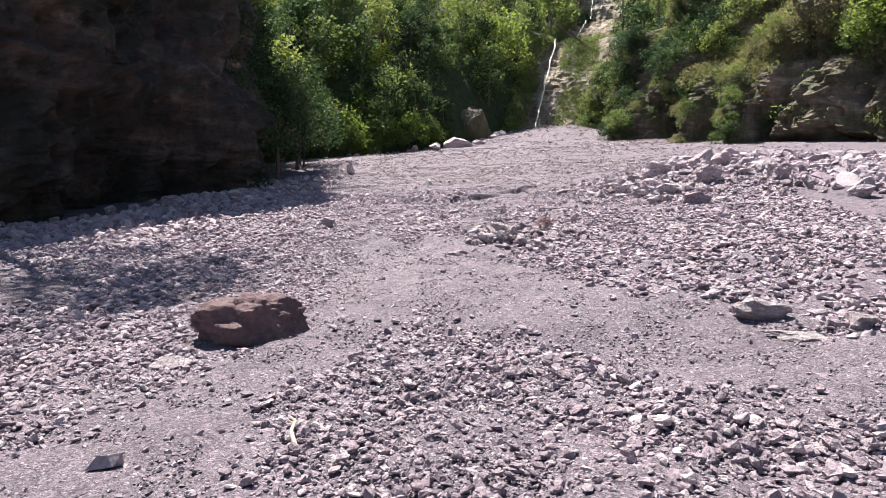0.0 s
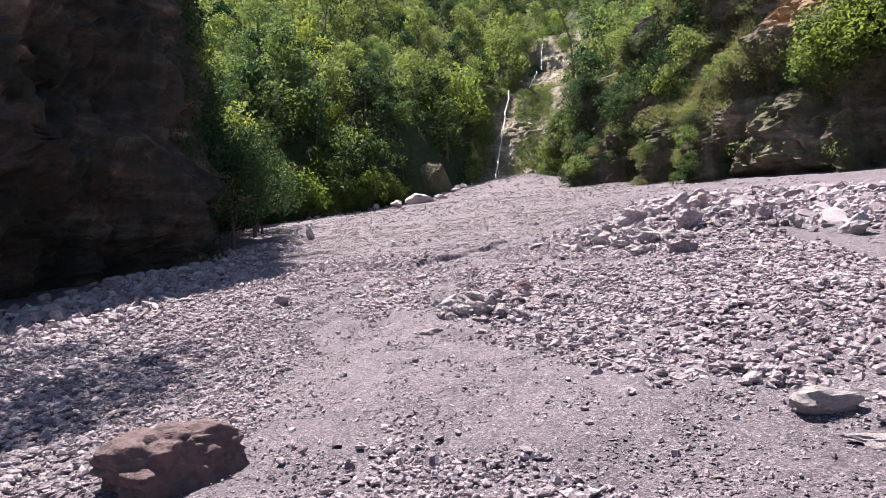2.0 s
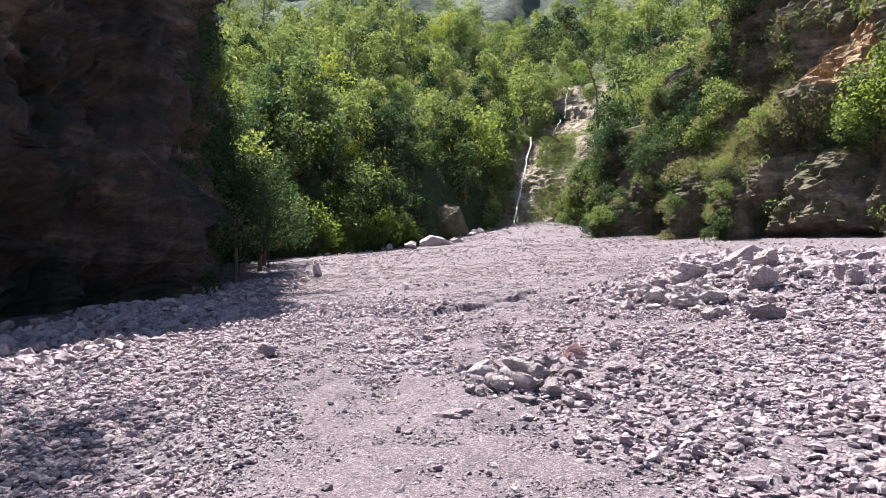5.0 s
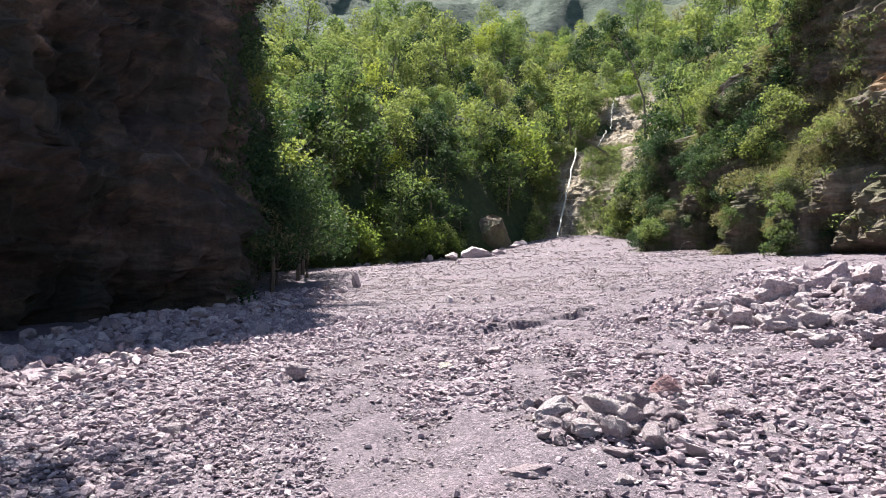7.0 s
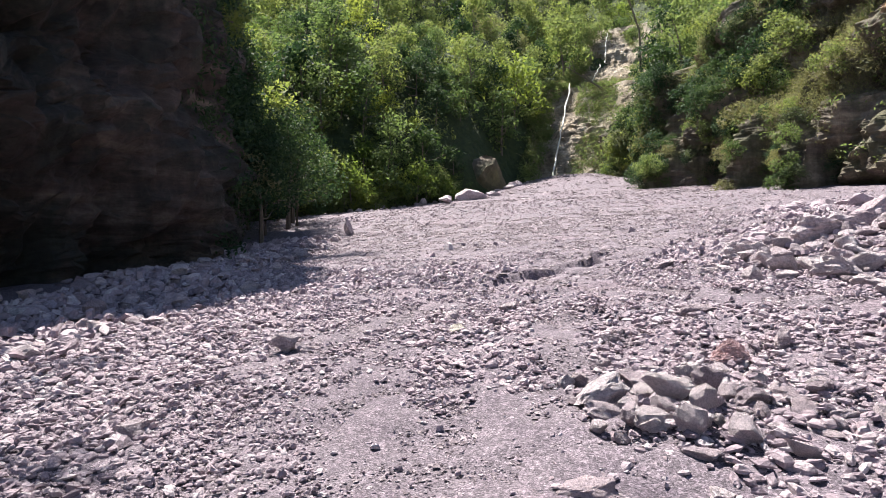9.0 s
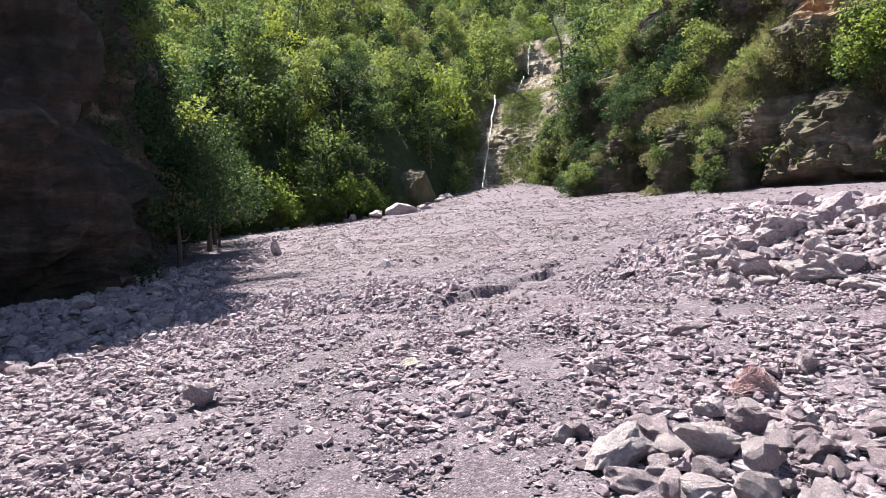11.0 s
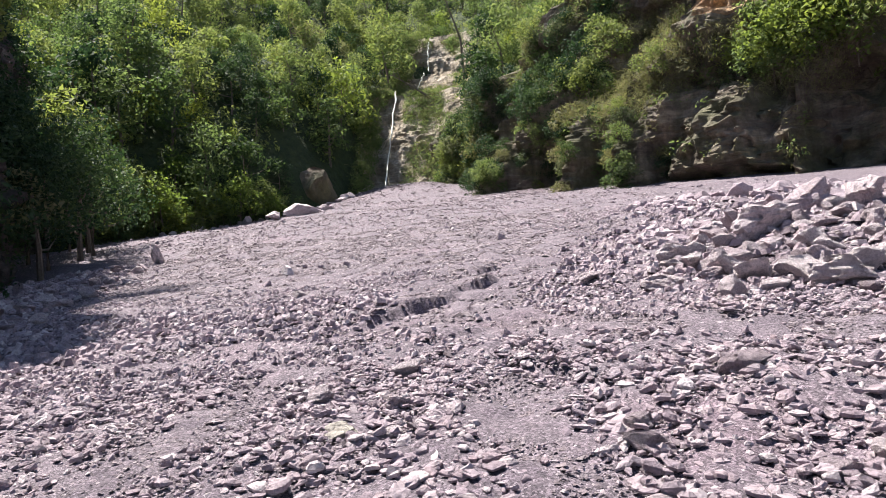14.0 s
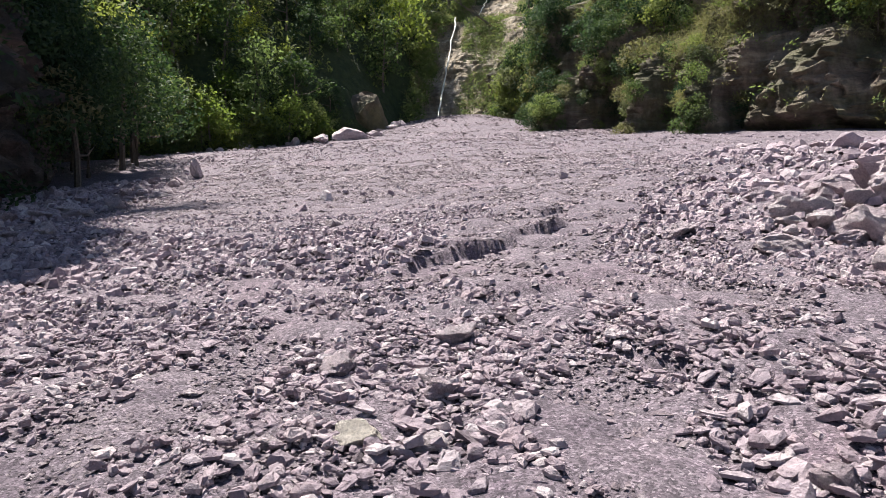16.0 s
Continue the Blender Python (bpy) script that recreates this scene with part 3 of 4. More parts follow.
def plant_hill():
    rnd = random.Random(41)
    places, taken = [], []
    for _ in range(14000):
        d = rnd.uniform(0.5, 74) if rnd.random() < 0.7 else rnd.uniform(0.5, 20)
        x = rnd.uniform(-62, 34)
        y = float(hill_foot(x)) + d
        az = math.degrees(math.atan2(x + 1, y - 6))
        if not -34 < az < 17 or gully_clear(x, y, 5.0) or (-10.5 < x < -5.2 and y < 79.5):
            continue
        gap = 2.1 + 0.025 * d
        if any((x - a) ** 2 + (y - b) ** 2 < gap * gap for a, b in taken):
            continue
        taken.append((x, y))
        patch = float(vnoise(x * 0.11, y * 0.09, 0.5, 71)) + 0.5 * float(vnoise(x * 0.3, y * 0.3, 0.5, 72))
        dry = 1.0 if -12 < x < 2 and 12 < d < 40 else 0.0
        kind = rnd.choices(range(7), (5, 4, 4 if patch > 0.2 else 1, 7 if patch < -0.15 else 1, 4, 3 if patch > 0.2 else 1, 1 + 4 * dry))[0]
        places.append((kind, x, y, float(hill_z(x, y)) - 0.15, (rnd.uniform(0.65, 1.2) if rnd.random() < 0.88 else rnd.uniform(1.25, 1.6)) * (1 + 0.003 * d), rnd.uniform(0, 360)))
        if len(places) >= 480:
            break
    for k in range(46):
        x = -25 + 18.5 * k / 45 + rnd.uniform(-0.4, 0.4)
        y = float(hill_foot(x)) + rnd.uniform(-0.8, 1.2)
        if -10 < x < -5.2:
            continue
        places.append((rnd.choice((4, 4, 5, 0, 2)), x, y, float(np.maximum(hill_z(x, y), ground_z(x, y))) - 0.1, rnd.uniform(0.5, 0.95), rnd.uniform(0, 360)))
    set_plants(HILL_KINDS, places, G_HILL)


plant_hill()

CLIFF_KINDS = [
    make_plant("hanging_bush", 21, 2.2, 1.6, 12, 1200, 0.112, M_LEAF, "green leafy bush growing from the rock face", "bush", False),
    make_plant("hanging_bush", 22, 2.0, 1.7, 12, 1200, 0.112, M_LEAF_LIME, "bright yellow-green bush growing from the rock face", "bush", False),
    make_plant("hanging_bush", 23, 2.4, 1.7, 12, 1200, 0.112, M_LEAF_DARK_AND_SHADE, "dark green bush growing from the rock face", "bush", False),
    make_plant("hanging_bush", 24, 1.7, 1.5, 11, 1150, 0.112, M_GRASS, "dry olive scrub growing from the rock face", "bush", False),
]


def plant_cliffs():
    rnd = random.Random(77)
    places = []
    x, y, z, n, s, h = RIGHT
    nu, nv = h.shape
    while len(places) < 175:
        i, j = int(np.searchsorted(s, rnd.uniform(5.0, 56))), int(nv * (0.04 + 0.94 * rnd.random() ** 0.85)) - 1
        su, hu = s[i], h[i, j]
        if hu < 5.5 and su > 13 and rnd.random() < (0.3 if su < 24 else 0.62):
            continue
        if 16.5 < su < 20.5 and hu < 8 or 36.5 < su < 43.5 and hu < 6.5 or 44.5 < su < 49 and hu < 6 or 35.5 < su < 41.8 and 9.5 < hu < 15.5:
            continue
        if float(vnoise(su * 0.30, hu * 0.35, 0.5, 93)) < -0.02 and su > 13:
            continue
        sc = rnd.uniform(0.55, 1.15) * (1.15 if su < 13 else 1)
        places.append((rnd.choices(range(4), (4, 1, 8, 4) if 13 < su < 30 else (6, 1, 4, 4))[0], x[i, j] + n[i, 0] * 0.2, y[i, j] + n[i, 1] * 0.2, z[i, j] - 0.5, sc, rnd.uniform(0, 360)))
    low = 0
    while low < 70:
        su, hu = rnd.uniform(12, 37), rnd.uniform(0.6, 6.0)
        if float(vnoise(su * 0.45, hu * 0.12, 0.5, 94)) < 0.0:
            continue
        i = int(np.searchsorted(s, su))
        j = int(np.argmin(np.abs(h[i] - hu)))
        places.append((rnd.choices(range(4), (4, 1, 5, 4))[0], x[i, j] + n[i, 0] * 0.15, y[i, j] + n[i, 1] * 0.15, z[i, j] - 0.35, rnd.uniform(0.35, 0.75), rnd.uniform(0, 360)))
        low += 1
    for su, hu, kind, sc in ((40.8, 7.8, 1, 1.2), (41.6, 8.8, 0, 1.3), (40.0, 7.0, 3, 1.1), (42.0, 6.8, 0, 1.2), (37.5, 8.2, 3, 1.0), (42.4, 8.4, 1, 1.35), (43.6, 9.4, 0, 1.5), (43.6, 7.2, 1, 1.3), (45.0, 8.2, 1, 1.6), (46.5, 9.6, 0, 1.7), (44.6, 10.8, 1, 1.4), (46.8, 7.4, 1, 1.4), (48.4, 9.0, 0, 1.8), (48.0, 11.5, 1, 1.5), (50.0, 8.4, 1, 1.6),  (29.5, 7.5, 1, 0.7), (29.0, 10.5, 0, 1.1), (27.6, 11.6, 0, 1.0)):
        i = int(np.searchsorted(s, su))
        j = int(np.argmin(np.abs(h[i] - hu)))
        places.append((kind, x[i, j] + n[i, 0] * 0.3, y[i, j] + n[i, 1] * 0.3, z[i, j] - 0.6, sc, rnd.uniform(0, 360)))
    x, y, z, n, s, h = LEFT
    nu, nv = h.shape
    corner = int(np.argmin(np.abs(y[:, 0] - 27)))
    while len(places) < 345:
        i = rnd.randrange(corner + 2, nu - 10)
        t = (i - corner) / (nu - corner)
        if rnd.random() > 0.16 + 2.6 * t:
            continue
        j = int(nv * rnd.random())
        # Mostly the dark kind here: the corner's shade carried by leaf colour.
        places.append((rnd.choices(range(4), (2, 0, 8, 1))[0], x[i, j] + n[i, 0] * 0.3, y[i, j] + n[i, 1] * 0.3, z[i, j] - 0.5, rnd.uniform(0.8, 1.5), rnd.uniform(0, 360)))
    set_plants(CLIFF_KINDS, places, G_CLIFF)


plant_cliffs()


def creepers():
    """Low growth and hanging grass that nobody could count, over the cliff faces and the gully's sides."""
    rng = np.random.default_rng(55)
    x, y, z, n, s, h = RIGHT
    nu, nv = h.shape
    i, j = np.searchsorted(s, rng.uniform(4.5, 58, 5200)), (rng.random(5200) ** 0.8 * (nv - 2)).astype(int)
    su, hu = s[i], h[i, j]
    mask = vnoise(su * 0.42, hu * 0.5, 0, 95) + 0.5 * vnoise(su * 1.1, hu * 1.1, 0, 96)
    ok = (mask > np.where(hu < 4.5, 0.16, np.where(su < 30, 0.06, 0.0))) & ~((su > 35.8) & (su < 41.6) & (hu > 10) & (hu < 15.2)) & ~((su > 36.5) & (su < 43.5) & (hu < 6) & (rng.random(5200) < 0.8)) & ~((su > 44.5) & (su < 49) & (hu < 6))
    c = np.stack([x[i, j] + n[i, 0] * 0.15, y[i, j] + n[i, 1] * 0.15, z[i, j]], -1)[ok]
    i, j = np.searchsorted(s, rng.uniform(27, 46, 2400)), (rng.uniform(0.16, 0.62, 2400) * (nv - 2)).astype(int)
    su, hu = s[i], h[i, j]
    ok = (hu > 5.6) & (hu < 12.5) & ~((su > 35.8) & (su < 41.6) & (hu > 9.6)) & (vnoise(su * 0.5, hu * 0.6, 0, 99) > -0.25)
    shelf = np.stack([x[i, j] + n[i, 0] * 0.15, y[i, j] + n[i, 1] * 0.15, z[i, j]], -1)[ok]
    u = rng.uniform(-1, 1, 3600)
    v = rng.random(3600)
    gy, gz = fall_step(v)
    mid = gully_mid(v)
    side = np.abs(u) > np.where(v < 0.45, np.where(u > 0, 0.2, 0.5), np.where(v < 0.62, 0.3, np.where(u > 0, 0.36, 0.72))) + 0.16 * fbm(u * 3, v * 9, 0, 98, 2)
    g = np.stack([mid + np.where(u > 0, 1.75 * u, u) * 3.9, gy - 1.5 * np.abs(u) ** 3 - 0.1, gz], -1)[side]
    x, y, z, n, s, h = LEFT
    nu, nv = h.shape
    i0 = int(np.argmin(np.abs(y[:, 0] - 27)))
    k, m = rng.integers(i0, nu - 4, 1500), rng.integers(0, nv - 2, 1500)
    lc = np.stack([x[k, m] + n[k, 0] * 0.2, y[k, m] + n[k, 1] * 0.2, z[k, m]], -1)
    lc = lc[vnoise(k * 0.05, m * 0.05, 0, 97) > -0.3]
    greens = np.concatenate([c[::2], g])
    rad = rng.uniform(0.35, 0.85, len(greens))
    v, f = leaf_cloud(rng, greens, rad, len(greens) * 24, 0.12)
    tagged(new("creepers", mesh_of("creepers", v, f, M_LEAF)), "green creepers and low shrubs covering the rock faces", "plants", kind="stuff")
    # The left corner's creepers get a darker leaf, painting in the cliff's shade.
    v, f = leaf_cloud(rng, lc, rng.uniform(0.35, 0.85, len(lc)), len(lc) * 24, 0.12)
    tagged(new("shaded_creepers", mesh_of("shaded_creepers", v, f, M_LEAF_DARK_AND_SHADE)), "green creepers over the shaded rock corner, shade put into their dark colour", "plants", kind="stuff")
    tuft = np.concatenate([c[1::2], g[::3], shelf])
    tuft = np.repeat(tuft, 30, axis=0)
    m = len(tuft)
    root = tuft + rng.normal(0, 0.34, (m, 3))
    way = np.stack([rng.normal(-0.35, 0.5, m), rng.normal(-0.45, 0.4, m), rng.uniform(-0.1, 0.9, m)], -1)
    ln = rng.uniform(0.14, 0.42, m)[:, None]
    tip1 = root + way * ln * 0.6
    tip2 = tip1 + way * ln * 0.35 - np.array([0, 0, 1]) * ln * rng.uniform(0.2, 0.9, (m, 1))
    across = np.cross(way, rng.normal(size=(m, 3)))
    across /= np.linalg.norm(across, axis=1)[:, None]
    w = 0.014
    v = np.stack([root - across * w, root + across * w, tip1 + across * w * 0.8, tip1 - across * w * 0.8, tip2 + across * 0.004, tip2 - across * 0.004], 1).reshape(-1, 3)
    b = (np.arange(m) * 6)[:, None]
    f = np.concatenate([b + np.array([[0, 1, 2, 3]]), b + np.array([[3, 2, 4, 5]])])
    tagged(new("hanging_grass", mesh_of("hanging_grass", v, f, M_GRASS)), "drooping olive and straw-coloured grass on the rock ledges", "grass", kind="stuff")


creepers()


def cliff_top_trees():
    """Two unseen trees leaning out over the shaded cliff's edge, added to shade the gravel."""
    x, y, z, n, s, h = LEFT
    kind = make_plant("leaning_tree", 31, 8.0, 3.2, 16, 3600, 0.13, M_LEAF_DARK_AND_SHADE, "unseen dark green tree leaning from the cliff top, added to shade the gravel", "tree")
    nv = h.shape[1]
    for k, (yy, tilt, turn) in enumerate(((16.5, 34, 20), (13.0, 24, 75))):
        i = int(np.argmin(np.abs(y[:, nv - 1] - yy)))
        ob = kind if k == 0 else copy_thing(kind, pose(0, 0, 0))
        ob.matrix_basis = Matrix.Translation((x[i, nv - 1] - n[i, 0] * 0.3, y[i, nv - 1] - n[i, 1] * 0.3, z[i, nv - 1] - 0.2)) @ pose(0, 0, 0, 0, tilt, -15) @ pose(0, 0, 0, 0, 0, turn) @ Matrix.Scale(0.95, 4)
    return kind


cliff_top_trees()


def shaded_trees():
    """Trees at the foot of the shaded corner, its shade put into their leaf colour."""
    kinds = [make_plant("corner_tree", 33 + k, 6.5, 2.6, 15, 2600, 0.115, M_LEAF_DARK_AND_SHADE, "green tree by the cliff, its shade put into the dark leaf colour", "tree") for k in range(2)]
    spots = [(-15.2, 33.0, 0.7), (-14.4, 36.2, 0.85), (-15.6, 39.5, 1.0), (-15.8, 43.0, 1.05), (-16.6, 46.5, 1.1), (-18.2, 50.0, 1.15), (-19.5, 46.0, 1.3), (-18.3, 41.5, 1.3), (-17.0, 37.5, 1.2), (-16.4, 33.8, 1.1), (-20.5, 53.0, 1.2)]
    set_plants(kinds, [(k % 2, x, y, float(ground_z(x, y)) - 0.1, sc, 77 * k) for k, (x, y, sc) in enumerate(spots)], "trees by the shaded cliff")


shaded_trees()


def undergrowth():
    """Leafy scrub between the trees of the hillside."""
    rng = np.random.default_rng(66)
    n = 2600
    x, d = rng.uniform(-60, 20, n), rng.uniform(0, 74, n)
    y = hill_foot(x) + d
    az = np.degrees(np.arctan2(x + 1, y - 6))
    ok = (az > -32) & (az < 14) & ~gully_clear(x, y, -0.6) & ~((x > -10.5) & (x < -5.2) & (y < 78))
    c = np.stack([x, y, hill_z(x, y) + 0.5], -1)[ok]
    v, f = leaf_cloud(rng, c, rng.uniform(0.7, 1.5, len(c)), len(c) * 34, 0.24)
    tagged(new("undergrowth", mesh_of("undergrowth", v, f, M_LEAF)), "dense green undergrowth covering the hillside", "plants", kind="stuff")


undergrowth()

# ---- stones ----
def ico(sub):
    bm = bmesh.new()
    bmesh.ops.create_icosphere(bm, subdivisions=sub, radius=1.0)
    v = np.array([p.co[:] for p in bm.verts])
    f = np.array([[p.index for p in q.verts] for q in bm.faces])
    bm.free()
    return v, f


def shard(seed, sides=(4, 5, 5, 6), plain=False):
    """A worn angular stone: a belly, a shoulder and a small top, each ring uneven. plain: without the shoulder."""
    rng = np.random.default_rng(seed)
    n = int(rng.choice(sides))
    a = np.sort(np.linspace(0, 2 * math.pi, n, endpoint=False) + rng.uniform(-0.42, 0.42, n))
    r = rng.uniform(0.66, 1.0, n)
    stretch, thick = rng.uniform(0.5, 0.95), rng.uniform(0.2, 0.54)
    flat = np.stack([np.cos(a) * r, np.sin(a) * r * stretch], -1)
    slope = rng.normal(0, 0.2, 2)
    low = np.c_[flat * rng.uniform(0.8, 1.0, (n, 1)), np.full(n, -0.5 * thick)]
    belly = np.c_[flat * 1.03, thick * rng.uniform(0.0, 0.45, n)]
    top = np.c_[flat * rng.uniform(0.35, 0.8, (n, 1)), thick * rng.uniform(0.6, 1.05, n)]
    top[:, 2] += top[:, :2] @ slope
    rings = [low, top] if plain else [low, belly, top]
    if plain:
        low[:, :2] *= 1.1
    f = []
    for c in range(len(rings) - 1):
        for k in range(n):
            q = (k + 1) % n
            f += [(c * n + k, c * n + q, c * n + n + q), (c * n + k, c * n + n + q, c * n + n + k)]
    b = (len(rings) - 1) * n
    f += [(b, b + k, b + k + 1) for k in range(1, n - 1)]
    return np.concatenate(rings), np.array(f)


def rock_mesh(seed, sub, mat, flat=0.6, cuts=10, rough=0.1, length=1.35, smooth=False):
    """An angular boulder: a ball cut by random planes, then weathered; half-length 1."""
    rng = np.random.default_rng(seed)
    v, f = ico(sub)
    for _ in range(cuts):
        n = rng.normal(size=3)
        n /= np.linalg.norm(n)
        over = np.maximum(v @ n - rng.uniform(0.36, 0.8), 0)
        v = v - over[:, None] * n * 0.96
    lump = fbm(v[:, 0] * 1.7 + seed, v[:, 1] * 1.7, v[:, 2] * 1.7, seed, 4)
    v = v * (1 + rough * lump + 0.35 * rough * fbm(v[:, 0] * 7, v[:, 1] * 7, v[:, 2] * 7, seed + 3, 2))[:, None]
    v = v * (1 + 0.4 * rough * (1 - 2 * np.abs(fbm(v[:, 0] * 1.2, v[:, 1] * 1.2, v[:, 2] * 4.5, seed + 7, 3))))[:, None]
    v = v * np.array([length, 1.0, flat])
    return mesh_of("boulder", v / np.abs(v[:, 0]).max(), f, mat, smooth)


def put_rock(name, me, x, y, size, turn, label, group="", category="rock", sink=0.3, tilt=(0, 0), squash=(1, 1, 1), lift=0.0, mat=None):
    """size: half the length in metres. sink: the share of the height that lies in the gravel."""
    if mat:
        me = me.copy()
        me.materials.clear()
        me.materials.append(mat)
    co = np.empty(len(me.vertices) * 3)
    me.vertices.foreach_get("co", co)
    co = co.reshape(-1, 3)
    m = pose(0, 0, 0, tilt[0], tilt[1], turn) @ Matrix.Diagonal((size * squash[0], size * squash[1], size * squash[2], 1))
    zs = (co @ np.array(m.to_3x3()).T)[:, 2]
    ob = new(name, me)
    ob.matrix_basis = Matrix.Translation((x, y, float(ground_z(x, y)) - zs.min() - sink * (zs.max() - zs.min()) + lift)) @ m
    return tagged(ob, label, category, group)


# ---- where the bed is smooth and where it is stony ----
def near_line(x, y, pts, wide):
    """1 on a polyline, falling to 0 at its width."""
    best = np.full(np.shape(x), 9.0)
    for (ax, ay), (bx, by) in zip(pts, pts[1:]):
        lx, ly = bx - ax, by - ay
        t = np.clip(((x - ax) * lx + (y - ay) * ly) / (lx * lx + ly * ly), 0, 1)
        best = np.minimum(best, np.hypot(x - ax - t * lx, y - ay - t * ly))
    return 1 - sstep(wide * 0.55, wide, best + 0.35 * wide * fbm(x * 0.9, y * 0.9, 0, 64, 3))


EDGE = [(-3.0, 13.4), (-1.75, 12.4), (-1.15, 11.1), (0.02, 8.6), (0.74, 7.6), (1.72, 6.75), (2.44, 5.4), (6.0, 2.5)]
SMOOTH_BANDS = [
    ([(-1.6, 12.0), (-1.9, 10.2), (-0.9, 8.2), (0.5, 6.6), (1.7, 5.5), (3.4, 4.4)], 1.3),
    ([(-2.0, 11.5), (-2.3, 9.0), (-1.9, 7.0), (-2.0, 5.4), (-2.4, 3.4)], 0.75),
    ([(-2.4, 10.4), (-3.0, 12.2)], 0.7),
    ([(-3.3, 16.8), (-3.9, 15.0), (-4.6, 13.2)], 0.28),
    ([(-1.4, 15.6), (-1.4, 13.2)], 0.35),
    ([(-0.6, 17.6), (0.6, 16.4), (2.2, 14.6)], 0.6),
    ([(-1.8, 18.2), (-0.6, 21.0), (0.6, 24), (0.5, 34)], 1.0),
]


def stony(x, y):
    """How stony the bed is, 0 to 1, and how large its stones are: their usual half-length in metres."""
    ex = np.interp(-y, [-p[1] for p in EDGE], [p[0] for p in EDGE])
    wob = 0.35 * fbm(x * 1.2, y * 1.2, 0, 61, 3)
    field = sstep(-0.15, 0.35, x - ex + wob) * (1 - sstep(14.6, 16.2, y + wob))
    pile = np.maximum(np.exp(-(((x - 6.5) / 5.5) ** 2 + ((y - 21.5) / 4.6) ** 2) ** 2), 0.8 * np.exp(-(((x - 10) / 6.5) ** 2 + ((y - 27) / 7) ** 2) ** 2))
    left = sstep(0.0, 1.6, -(x + 3.0 + 0.10 * (y - 4)) + 2 * wob) * (1 - sstep(21.5, 24.5, y + 2 * wob))
    heap = sstep(0.0, 1.5, -(x + np.interp(y, [14, 17, 20, 24, 31, 36], [7.0, 6.7, 7.3, 8.4, 9.2, 10.6])) + 2 * wob) * sstep(11, 15, y)
    ridge = near_line(x, y, [(-6.5, 19.4), (-4.4, 20.0), (-2.9, 19.3)], 1.5)
    mid = 1.05 + 0.6 * fbm(x * 0.6, y * 0.6, 0, 63, 3)
    upper = sstep(20.5, 23.5, y + 2 * wob)
    bed = np.clip(mid, 0.12, 1) * (1 - 0.35 * upper)
    mound = near_line(x, y, [(-0.9, 6.2), (-0.5, 5.0), (-0.2, 2.6)], 1.0)
    d = np.maximum.reduce([bed, field, 0.95 * mound, 0.95 * pile, 0.95 * left, heap, ridge])
    knot = np.maximum(near_line(x, y, [(0.0, 5.2), (0.75, 3.9)], 0.4), near_line(x, y, [(1.1, 3.7), (2.4, 3.4)], 0.5))
    for pts, wide in SMOOTH_BANDS:
        d = d * (1 - 0.96 * near_line(x, y, pts, wide))
    size = 0.027 + 0.016 * field * (1 - 0.3 * sstep(9.5, 12.5, y)) + 0.07 * pile + 0.011 * left + 0.06 * heap + 0.016 * ridge + 0.006 * sstep(12, 17, y) - 0.004 * upper
    d = np.where(np.hypot(x + 2.68, (y - 6.22) * 1.3) < 0.68, 0, np.clip(np.maximum(d, knot), 0.03, 1))
    return d, size + 0.008 * knot


def thinning(x, y):
    """Stones grow sparse, along an uneven line, towards the sides and below the start of the walk."""
    wob = 0.9 * fbm(x * 0.7, y * 0.7, 0, 65, 3)
    wide = np.interp(y, [0, 8.5, 10, 12], [0.0, 0.0, 2.0, 12.0])
    return sstep(0.0, 1.4, y - 1.2 + wob) * np.where(y < 18, sstep(0.0, 1.6, x + 6.8 + 0.9 * wide + wob) * sstep(0.0, 1.6, 5.4 + 0.4 * wide - x + wob), 1.0)


def strewn(name, label, mat, shapes, p, rng, up):
    """One mesh of many stones; p: rows of x, y and half-length."""
    n = len(p)
    a, t1, t2 = rng.uniform(0, 6.283, n), rng.normal(0, 0.2, n), rng.normal(0, 0.2, n)
    ca, sa = np.cos(a), np.sin(a)
    pick = rng.integers(0, len(shapes), n)
    gz = ground_z(p[:, 0], p[:, 1])
    vs, fs, at = [], [], 0
    rise = rng.uniform(0.0, up, n) * p[:, 2]
    for k, (sv, sf) in enumerate(shapes):
        i = np.flatnonzero(pick == k)
        m = len(i)
        v = sv[None] * p[i, 2][:, None, None]
        x = v[..., 0] * ca[i, None] - v[..., 1] * sa[i, None]
        y = v[..., 0] * sa[i, None] + v[..., 1] * ca[i, None]
        z = v[..., 2] + x * t1[i, None] + y * t2[i, None]
        v = np.stack([x + p[i, 0][:, None], y + p[i, 1][:, None], z + (gz[i] + rise[i])[:, None]], -1)
        vs.append(v.reshape(-1, 3))
        fs.append((sf[None] + (np.arange(m) * len(sv))[:, None, None] + at).reshape(-1, 3))
        at += m * len(sv)
    me = mesh_of(name, np.concatenate(vs), np.concatenate(fs), mat)
    return tagged(new(name, me), label, "stones", kind="stuff")


